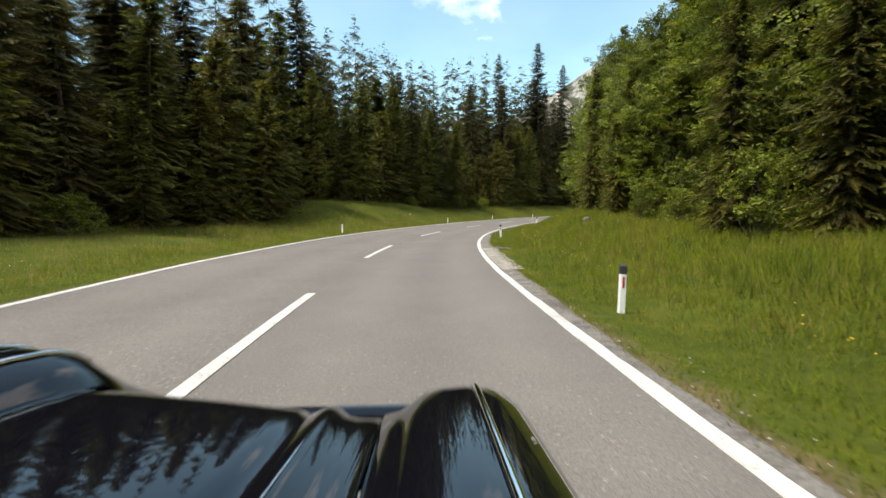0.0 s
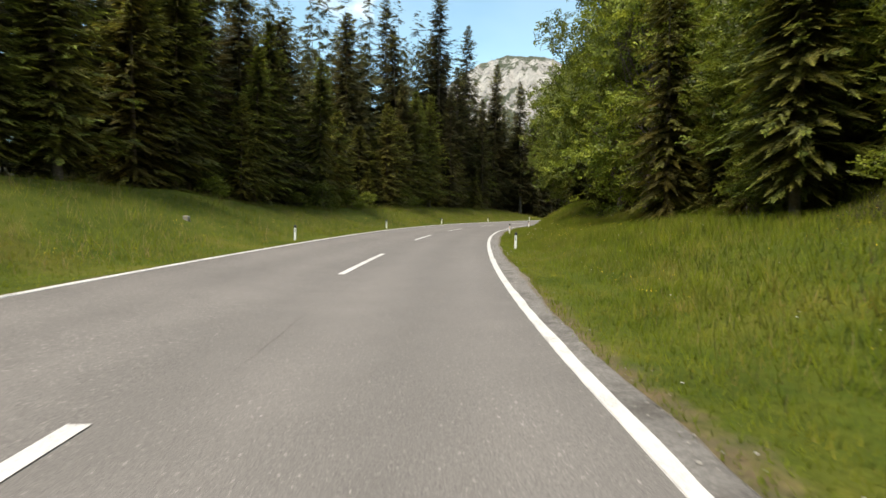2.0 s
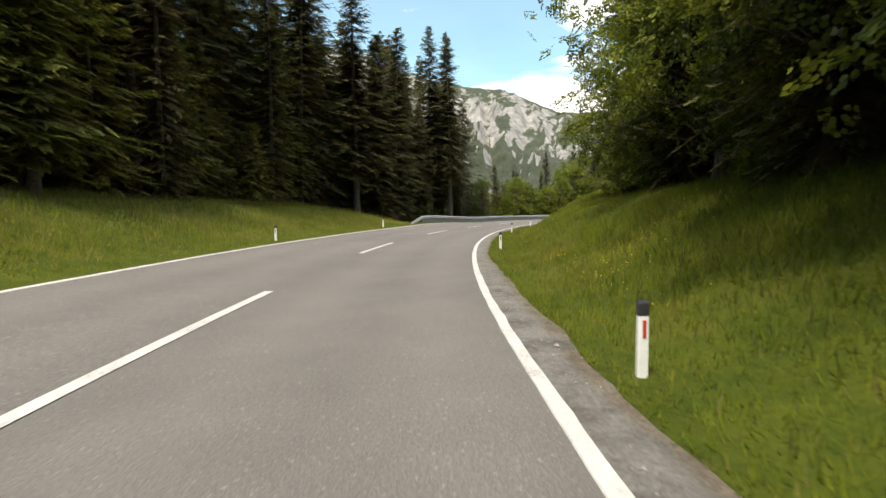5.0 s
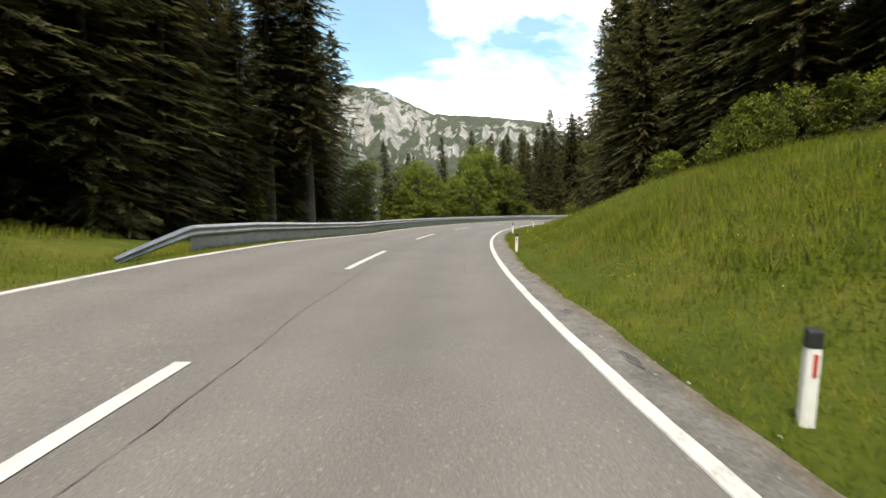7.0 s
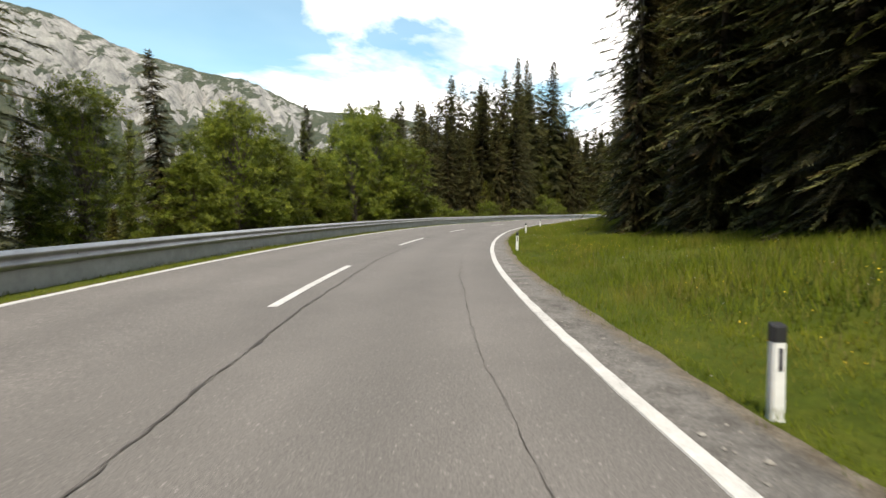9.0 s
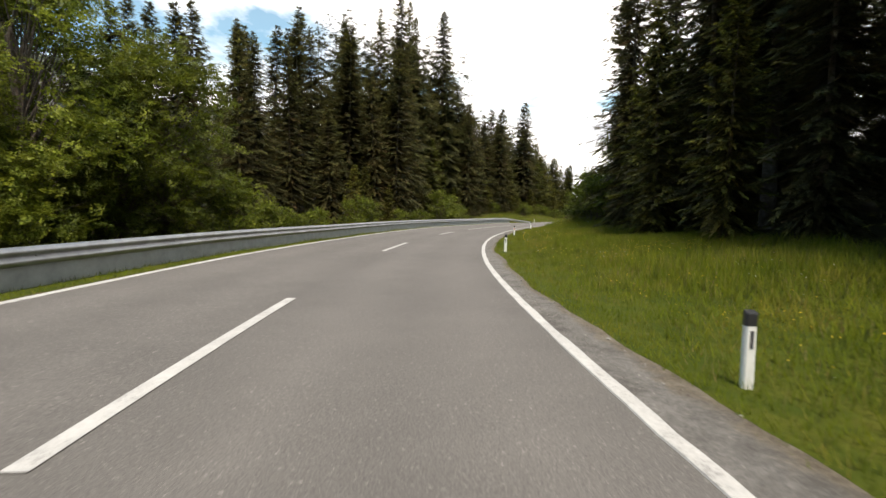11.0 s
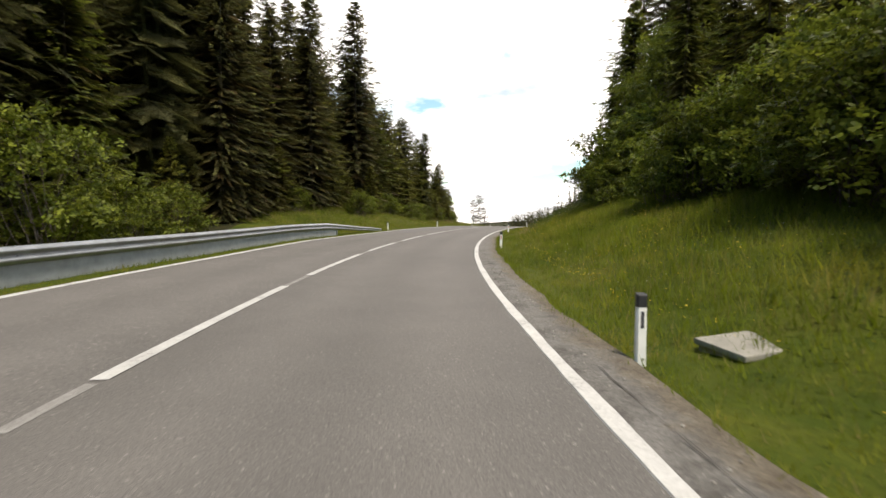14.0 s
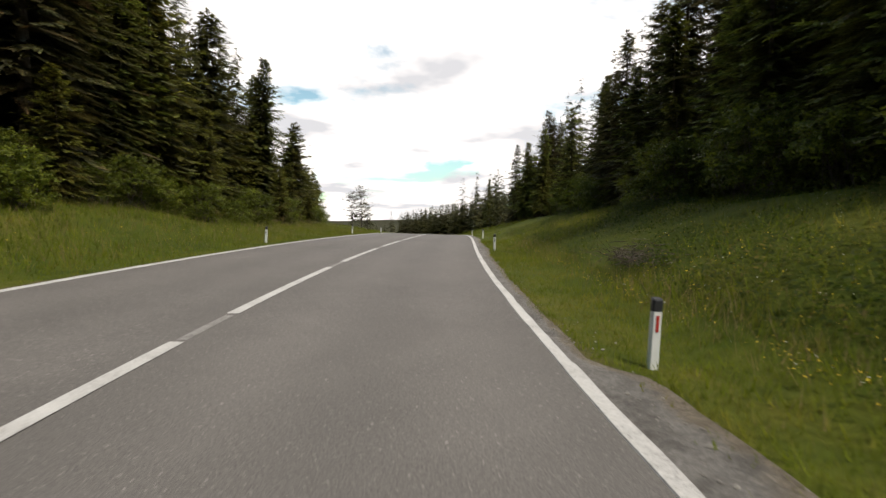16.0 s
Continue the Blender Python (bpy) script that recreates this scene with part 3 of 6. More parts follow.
def build_road():
    s = np.arange(-66, 398, 1.0)
    lat = [-3.62, -3.52, -3.1, -2.6, -2.2, -1.8, -1.4, -0.95, -0.5, 0, 0.5, 0.95, 1.4, 1.8, 2.2, 2.6, 3.0, 3.36, 3.5]
    road = strip("road", s, lat, 0.0, ASPHALT)
    wear = road.data.attributes.new("wear", "FLOAT", "POINT")
    wear.data.foreach_set("value", np.tile(0.5 + 0.5 * np.cos(2 * np.pi * (np.abs(np.array(lat)) - 0.95) / 1.65), len(s)))
    tagged(road, "worn grey two-lane asphalt mountain road bending right", "road", "", "structure")
    fine = np.arange(-66, 330, 0.25)
    # worn strip outside the right line, uneven towards the grass
    w = np.interp(fine, (-66, 0, 8, 14, 25, 35, 50, 60, 95, 105, 112, 125, 160, 175, 187, 195, 205, 220, 229, 232.2, 232.6, 236, 247, 330),
                  (0.0, 0.03, 0.3, 0.36, 0.2, 0.3, 0.4, 0.44, 0.35, 0.4, 0.44, 0.5, 0.42, 0.3, 0.6, 0.42, 0.52, 0.56, 0.55, 0.42, 0.10, 0.12, 0.3, 0.2))
    out = np.maximum(np.interp(fine, np.arange(0, 241, 12.0), EDGE) + 0.12 + w + wander(fine, 0.07, 5.0, 3) + wander(fine, 0.035, 0.9, 4), 3.4)
    ob = strip("shoulder", fine, [np.interp(fine, np.arange(0, 241, 12.0), EDGE), (3.45 + out) / 2, out], 0.0, SHOULDER, road)
    me = ob.data
    co = np.empty(len(me.vertices) * 3, dtype=np.float32)
    me.vertices.foreach_get("co", co)
    co = co.reshape(-1, 3, 3)
    co[:, 0, 2] += 0.006
    co[:, 1, 2] += 0.014
    co[:, 2, 2] += 0.004 - 0.05 * np.clip(out - 4.1, 0, 1)
    me.vertices.foreach_set("co", co.ravel())
    tagged(ob, "crumbling brown-grey shoulder strip")
    EDGE_OF_GRASS.append((fine, out))
    outer = me.attributes.new("outer", "FLOAT", "POINT")
    outer.data.foreach_set("value", np.tile(np.array([0.1, 0.5, 1.0]), len(fine)))
    # a tongue of asphalt that runs out into the grass
    f = np.linspace(0, 1, 15)
    half = 0.30 * (1 - 0.72 * f ** 0.7) + wander(f, 0.03, 0.12, 41)
    verts = []
    for q, hw in zip(f, half):
        for e in (-1, 0, 1):
            qs, ql = 13.32 - 0.12 * q + e * hw, 3.42 + 0.92 * q
            x, y, _ = at(qs, ql)
            verts.append((float(x), float(y), float(ground_z(qs, ql)) + (0.035 if e == 0 else 0.012)))
    faces = [(3 * i + j, 3 * i + j + 1, 3 * i + j + 4, 3 * i + j + 3) for i in range(14) for j in range(2)]
    ob = new("shoulder_tongue", mesh_of("shoulder_tongue", verts, [q[::-1] for q in faces], SHOULDER))
    ob.parent = road
    tagged(ob, "tongue of grey asphalt running out into the grass")
    # edge lines, chipped along their sides
    right = np.interp(fine, np.arange(0, 241, 12.0), EDGE)
    for k, c in enumerate((-3.5, right)):
        a = c - 0.058 + wander(fine, 0.007, 0.4, 20 + k)
        b = c + 0.058 + wander(fine, 0.010, 0.4, 30 + k)
        line = strip("edge_line", fine, [a - 0.006, a, b, b + 0.006], 0.010, PAINT, road)
        co = np.empty(len(line.data.vertices) * 3, dtype=np.float32)
        line.data.vertices.foreach_get("co", co)
        co = co.reshape(-1, 4, 3)
        co[:, [0, 3], 2] -= 0.011
        line.data.vertices.foreach_set("co", co.ravel())
        tagged(line, "continuous white edge line")
    # dashes of the middle line
    starts = [(-1.3, 3.9), (-13.4, -8.3), (-25.6, -20.5), (10.0, 15.0), (22.0, 27.0), (34.2, 39.3), (46.8, 52.0), (58.8, 63.9), (71.0, 76.2), (83.5, 88.6), (96.5, 101.8), (108.6, 113.7), (120.6, 125.9), (133.1, 138.2), (145.4, 150.5), (157.7, 162.8), (172.4, 177.4), (186.6, 191.4), (196.7, 201.9), (202.9, 207.8), (209.3, 214.5), (215.8, 220.3), (221.9, 226.8), (228.1, 233.1)]
    q = 234.4
    while q < 320:
        starts.append((q, q + 5.15))
        q += 6.45
    for a, b in starts:
        t = np.linspace(a, b, 9)
        off = 0.05 if 34 < a < 35 else 0.0
        tagged(strip("centre_dash", t, [off - 0.07, off + 0.07], 0.008, PAINT, road), "white centre line dash")
    for (a, b), (c, d) in zip(starts[18:], starts[19:30]):
        t = np.linspace(b + 0.08, c - 0.08, 8)
        tagged(strip("faded_dash", t, [-0.05, 0.05], 0.004, FADED, road), "faded rest of an older centre line")
    # tar seams and cracks
    for k, (a, b, c, wd) in enumerate(((98, 118, 0.42, 0.006), (118, 152, 0.42, 0.016), (166, 178, 0.35, 0.006), (28, 38, 0.5, 0.0022), (108, 142, 2.55, 0.009), (194, 198.5, 2.92, 0.007), (184, 203, 3.82, 0.006))):
        # each seam: a few strands that part and meet
        for j in range(3 if wd > 0.01 else 2):
            t = np.arange(a, b, 0.05)
            m = c + wander(t, 0.035, 2.0, 50 + k) + wander(t, 0.9 * wd + 0.006, 0.35, 70 + 5 * k + j)
            ww = np.clip(wd * (0.25 + wander(t, 0.45, 0.25, 90 + 5 * k + j)), 0.0006, 0.03)
            tagged(strip("tar_seam", t, [m - ww, m + ww], (0.006 if c < 3.3 else 0.024) + 0.001 * j, TAR, road), "dark ragged crack in the asphalt")
    # broken spots: hollow middle with a raised ragged rim
    for k, (q, c, ln, wd, lift) in enumerate(((211.35, 3.80, 0.26, 0.10, 0.018), (123.4, 2.33, 0.13, 0.055, 0.003), (189.3, 3.85, 0.4, 0.07, 0.018), (123.6, 3.68, 0.3, 0.04, 0.018), (101.8, 3.72, 0.3, 0.045, 0.018), (196.0, 3.72, 0.3, 0.05, 0.018))):
        r = np.random.default_rng(140 + k)
        n = 26
        ang = np.linspace(0, 2 * np.pi, n, endpoint=False)
        rag = 1 + 0.28 * r.uniform(-1, 1, n)
        verts, faces = [], []
        for f, dz in ((1.0, 0.004), (0.82, 0.010), (0.55, 0.005), (0.0, 0.004)):
            for i in range(n):
                x, y, _ = at(q + f * rag[i] * ln * math.cos(ang[i]), c + f * rag[i] * wd * math.sin(ang[i]))
                verts.append((float(x), float(y), float(ground_z(q, 3.0)) + lift + dz))
        for w in range(3):
            faces += [(w * n + i, w * n + (i + 1) % n, (w + 1) * n + (i + 1) % n, (w + 1) * n + i) for i in range(n)]
        slots = [1] * n + [0] * (2 * n)
        ob = new("pothole", mesh_of("pothole", verts, faces, [TAR, SHOULDER], False, slots))
        ob.parent = road
        tagged(ob, "shallow dark pothole with a crumbled rim")


build_road()



def build_gravel():
    """Crumbs and stones along the broken right edge, thick on one washed-out patch."""
    g = np.random.default_rng(61)
    n, heap = 9200, 5500
    s = np.concatenate([g.uniform(-4, 256, n - heap), g.uniform(6.5, 12.95, heap)])
    edge = np.interp(s, np.arange(0, 241, 12.0), EDGE)
    lat = edge + 0.12 + np.abs(g.normal(0, 0.2, n))
    lat[-heap:] = edge[-heap:] + 0.08 + 0.5 * g.beta(1.2, 1.8, heap)
    x, y, _ = at(s, lat)
    z = ground_z(s, np.clip(lat, -3.88, 3.88)) + 0.004
    r = g.gamma(2.0, 0.003, n) + 0.0025
    r[-heap:] *= 1.3
    z += 0.014
    unit = np.array([(1, 0, 0), (0, 1, 0), (-1, 0, 0), (0, -1, 0), (0, 0, 0.7), (0, 0, -0.7)])
    tri = np.array([(0, 1, 4), (1, 2, 4), (2, 3, 4), (3, 0, 4), (1, 0, 5), (2, 1, 5), (3, 2, 5), (0, 3, 5)])
    v = unit[None] * r[:, None, None] * g.uniform(0.6, 1.35, (n, 6, 3)) + np.stack([x, y, z], -1)[:, None]
    verts = v.reshape(-1, 3)
    faces = (tri[None] + 6 * np.arange(n)[:, None, None]).reshape(-1, 3)
    tagged(new("gravel", mesh_of("gravel", verts, faces.tolist(), STONE)), "loose grey crumbs and stones along the road edge", "gravel", "", "stuff")


build_gravel()

# ---- roadside posts, guard rail, slab ----


def post_master():
    top = thing("delineator_post", pose(0, 0, -50), "", "marker post")
    bm = bmesh.new()
    # a hollow white post with a rounded front, tapering a little to its top
    ring = [(-0.048, -0.016), (-0.036, -0.036), (0.036, -0.036), (0.048, -0.016), (0.04, 0.038), (-0.04, 0.038)]
    rows = [[bm.verts.new((x * k, y * k, z)) for x, y in ring] for z, k in ((-0.25, 0.95), (0.0, 0.95), (0.3, 0.92), (0.53, 0.9))]
    for a, b in zip(rows, rows[1:]):
        for i in range(6):
            bm.faces.new((a[i], a[(i + 1) % 6], b[(i + 1) % 6], b[i]))
    bm.faces.new(rows[-1])
    bm.faces.new(rows[0][::-1])
    part("body", bm, POST_WHITE, top)
    bm = bmesh.new()
    rows = [[bm.verts.new((x * k, y * k, z + dz * (y + 0.05))) for x, y in ring] for z, k, dz in ((0.515, 0.95, 0), (0.605, 0.95, 0.2), (0.615, 0.83, 0.2))]
    for a, b in zip(rows, rows[1:]):
        for i in range(6):
            bm.faces.new((a[i], a[(i + 1) % 6], b[(i + 1) % 6], b[i]))
    bm.faces.new(rows[-1])
    bm.faces.new(rows[0][::-1])
    part("cap", bm, POST_BLACK, top, "black slanted cap")
    return top


def build_posts():
    right = (2.1, 21.0, 42.7, 57.1, 72.1, 86.2, 100.6, 114.4, 129.4, 144.0, 159.0, 173.4, 188.6, 203.2, 218.1, 232.65, 247.2, 262, 277)
    off = (4.25, 4.09, 4.22, 4.16, 4.22, 4.25, 4.33, 4.15, 4.2, 4.25, 4.49, 4.12, 4.40, 4.24, 4.33, 4.22, 4.12, 4.25, 4.25)
    red = (0, 4, 3, 6, 7, 12, 14, 15)
    left = (22.9, 44.1, 58.8, 73.0, 87.6, 102.6, 234.6, 247.5, 262.4, 277)
    for side, places in ((1, right), (-1, left)):
        for i, s in enumerate(places):
            lat = off[i] if side > 0 else float(np.interp(s, (22.9, 44.1, 87.6, 102.6, 234), (-4.56, -4.42, -4.37, -4.66, -4.45)))
            x, y, h = at(s, lat)
            is_red = side > 0 and i in red
            lean = random.uniform(-2.5, 2.5)
            p = copy_thing(MASTER_POST, pose(x, y, float(ground_z(s, lat)) - 0.03, random.uniform(-2, 2), lean, math.degrees(h) + random.uniform(-6, 6)))
            bm = box_bm(0.027, 0.008, 0.14, (0, -0.0345, 0.41), 0.003)
            part("reflector", bm, REFLECT_RED if is_red else REFLECT_DARK, p, "red reflector strip" if is_red else "dark reflector strip")
            tagged(p, "white plastic marker post with black cap and " + ("red" if is_red else "dark") + " reflector", "marker post", "roadside marker posts")


MASTER_POST = post_master()
build_posts()
for o in [*MASTER_POST.children_recursive, MASTER_POST]:
    bpy.data.objects.remove(o)


def rail_profile():
    """The W section of a guard rail: out from the road's side, and height about its middle."""
    return [(0.0, 0.155), (0.02, 0.15), (0.03, 0.135), (0.075, 0.10), (0.083, 0.085), (0.083, 0.065), (0.075, 0.05), (0.025, 0.02), (0.02, 0.0),
            (0.025, -0.02), (0.075, -0.05), (0.083, -0.065), (0.083, -0.085), (0.075, -0.10), (0.03, -0.135), (0.02, -0.15), (0.0, -0.155)]


def build_rail():
    rail = thing("guard_rail", pose(0, 0, 0), "long galvanised steel guard rail beside the road", "guard rail")
    sa, sb = 107.4, 233.5
    s = np.concatenate([np.arange(sa, 112, 0.25), np.arange(112, 222, 1.0), np.arange(222, sb + 0.01, 0.5)])
    # height of the beam's middle over the ground: it dips into the ground at both ends
    mid = np.interp(s, (sa, 109.9, 110.3, 224, 231, sb), (0.02, 0.45, 0.5, 0.5, 0.18, 0.02))
    lat = -4.28 - np.interp(s, (sa, 110, 224, sb), (0.0, 0.0, 0.0, 0.30))
    prof = rail_profile()
    verts, n, k = [], len(s), len(prof)
    x0, y0, h = at(s, lat)
    g = ground_z(s, lat)
    flat = np.interp(s, (sa, 110, 224, sb), (0.55, 1, 1, 0.7))
    for i in range(n):
        for o, z in prof:
            verts.append((x0[i] + o * math.cos(h[i]), y0[i] + o * math.sin(h[i]), g[i] + mid[i] + z * flat[i]))
    back = len(verts)
    for i in range(n):
        for o, z in prof:
            verts.append((x0[i] + (o - 0.006) * math.cos(h[i]), y0[i] + (o - 0.006) * math.sin(h[i]), g[i] + mid[i] + z * flat[i]))
    faces = []
    for i in range(n - 1):
        for j in range(k - 1):
            a = i * k + j
            faces.append((a, a + 1, a + k + 1, a + k))
            a += back
            faces.append((a, a + k, a + k + 1, a + 1))
        a = i * k
        faces.append((a, a + k, a + k + back, a + back))
        a = i * k + k - 1
        faces.append((a, a + back, a + k + back, a + k))
    part_me("beam", mesh_of("beam", verts, faces, ZINC, True), rail, "ribbed steel beam")
    # flat lower plate
    t = np.arange(110.2, 225.5, 1.0)
    lx, ly, hh = at(t, -4.30)
    gz = ground_z(t, -4.30)
    verts, faces = [], []
    for i in range(len(t)):
        c, q = math.cos(hh[i]), math.sin(hh[i])
        for o, z in ((0.012, 0.35), (0.018, 0.335), (0.018, 0.02), (0.012, -0.03), (0.004, -0.03), (0.004, 0.35)):
            verts.append((lx[i] + o * c, ly[i] + o * q, gz[i] + z))
    for i in range(len(t) - 1):
        for j in range(6):
            a, b = i * 6 + j, i * 6 + (j + 1) % 6
            faces.append((a, b, b + 6, a + 6))
    part_me("lower_plate", mesh_of("lower_plate", verts, faces, PLATE), rail, "flat grey lower plate")
    # posts behind the beam and bolts on its face
    pm = box_bm(0.055, 0.10, 1.0, (0, 0, 0.13), 0.008)
    post_me = bpy.data.meshes.new("rail_post")
    pm.to_mesh(post_me)
    pm.free()
    post_me.materials.append(ZINC)
    bm = bmesh.new()
    bmesh.ops.create_uvsphere(bm, u_segments=8, v_segments=4, radius=0.022)
    bolt_me = bpy.data.meshes.new("bolt")
    bm.to_mesh(bolt_me)
    bm.free()
    bolt_me.materials.append(ZINC)
    for q in np.arange(111.5, 227, 2.0):
        px, py, ph = at(q, -4.36)
        o = part_me("rail_post", post_me, rail)
        o.matrix_basis = pose(px, py, float(ground_z(q, -4.36)), 0, 0, math.degrees(ph))
    for q in np.arange(111.5, 227, 4.0):
        px, py, ph = at(q, -4.25)
        o = part_me("bolt", bolt_me, rail)
        o.matrix_basis = pose(px, py, float(ground_z(q, -4.3)) + 0.5, 0, 0, math.degrees(ph))
        o.scale = (0.6, 1, 1)


build_rail()


def build_slab():
    x, y, h = at(203.5, 5.35)
    z = float(ground_z(203.5, 5.35)) - 0.135
    slab = thing("drain_cover", pose(x, y, z, 2, -3, math.degrees(h) + 12), "square weathered concrete drain slab in the grass", "drain cover")
    part("plinth", box_bm(0.56, 0.55, 0.36, (0, 0, -0.08), 0.02), CONCRETE, slab)
    part("slab", box_bm(0.62, 0.6, 0.06, (0, 0, 0.125), 0.015), CONCRETE, slab, "pale chipped concrete slab")
    x, y, h = at(41.0, -7.0)
    z = float(ground_z(41.0, -7.0))
    box = thing("marker_stone", pose(x, y, z, 3, 2, math.degrees(h)), "small grey marker stone in the meadow", "marker stone")
    part("stone", box_bm(0.2, 0.14, 0.36, (0, 0, 0.0), 0.03), CONCRETE, box)


build_slab()


def build_brush():
    """A heap of cut twigs in the grass."""
    x, y, h = at(237.8, 6.1)
    top = thing("brush_pile", pose(x, y, float(ground_z(237.8, 6.1)), 0, 0, math.degrees(h)), "dark heap of cut twigs in the grass", "brush pile")
    g = np.random.default_rng(31)
    verts, faces = [], []
    for _ in range(420):
        p = Vector((g.normal(0, 0.28), g.normal(0, 0.55), 0.02 + abs(g.normal(0, 0.13))))
        a, e, l = g.uniform(0, 6.28), g.normal(0.1, 0.3), g.uniform(0.15, 0.5)
        d = Vector((math.cos(a) * math.cos(e), math.sin(a) * math.cos(e), math.sin(e)))
        u = d.cross(Vector((0, 0, 1))).normalized() * 0.007
        w = d.cross(u).normalized() * 0.007
        i = len(verts)
        verts += [tuple(p + u), tuple(p - 0.5 * u + w), tuple(p - 0.5 * u - w), tuple(p + d * l)]
        faces += [(i, i + 1, i + 3), (i + 1, i + 2, i + 3), (i + 2, i, i + 3)]
    tagged(part_me("brushwood", mesh_of("brushwood", verts, faces, BARK), top), kind="stuff")


build_brush()


def build_stump():
    x, y, h = at(17.4, 7.6)
    top = thing("tree_stump", pose(x, y, float(ground_z(17.4, 7.5)) - 0.33, 4, -6, 20), "weathered brown tree stump in the tall grass", "tree stump")
    bm = bmesh.new()
    bmesh.ops.create_icosphere(bm, subdivisions=3, radius=1.0)
    for v in bm.verts:
        n = 1 + 0.12 * noise.fractal(v.co * 2.2, 0.9, 2.0, 4)
        flat = min(v.co.z, 0.72 + 0.05 * v.co.x)
        v.co = Vector((v.co.x * 0.15 * n, v.co.y * 0.14 * n, 0.28 + flat * 0.36 * n))
    part("stump", bm, BARK, top, "", True)


build_stump()

# ---- the open car, standing where the drive begins ----


def loft(name, sections, mat, parent, label="", close=False):
    """A smooth skin through cross sections of equal length."""
    k = len(sections[0])
    verts = [p for q in sections for p in q]
    faces = []
    for i in range(len(sections) - 1):
        for j in range(k if close else k - 1):
            a, b = i * k + j, i * k + (j + 1) % k
            faces.append((a, b, b + k, a + k))
    if close:
        faces += [tuple(range(k))[::-1], tuple((len(sections) - 1) * k + j for j in range(k))]
    ob = part_me(name, mesh_of(name, verts, faces, mat, True), parent, label)
    return ob


def lathe(name, profile, mat, parent, label="", n=24):
    """Turned about the x axis: profile of (x, radius)."""
    rows = [[(x, r * math.cos(2 * math.pi * i / n), r * math.sin(2 * math.pi * i / n)) for x, r in profile] for i in range(n + 1)]
    return loft(name, rows, mat, parent, label)


def tube(name, pts, r, mat, parent, label="", n=8):
    rows = []
    for i, p in enumerate(pts):
        p = Vector(p)
        d = (Vector(pts[min(i + 1, len(pts) - 1)]) - Vector(pts[max(i - 1, 0)])).normalized()
        u = d.cross(Vector((0, 0, 1))) if abs(d.z) < 0.9 else d.cross(Vector((0, 1, 0)))
        u.normalize()
        w = d.cross(u)
        rows.append([tuple(p + u * r * math.cos(6.2832 * j / n) + w * r * math.sin(6.2832 * j / n)) for j in range(n)])
    return loft(name, rows, mat, parent, label, True)


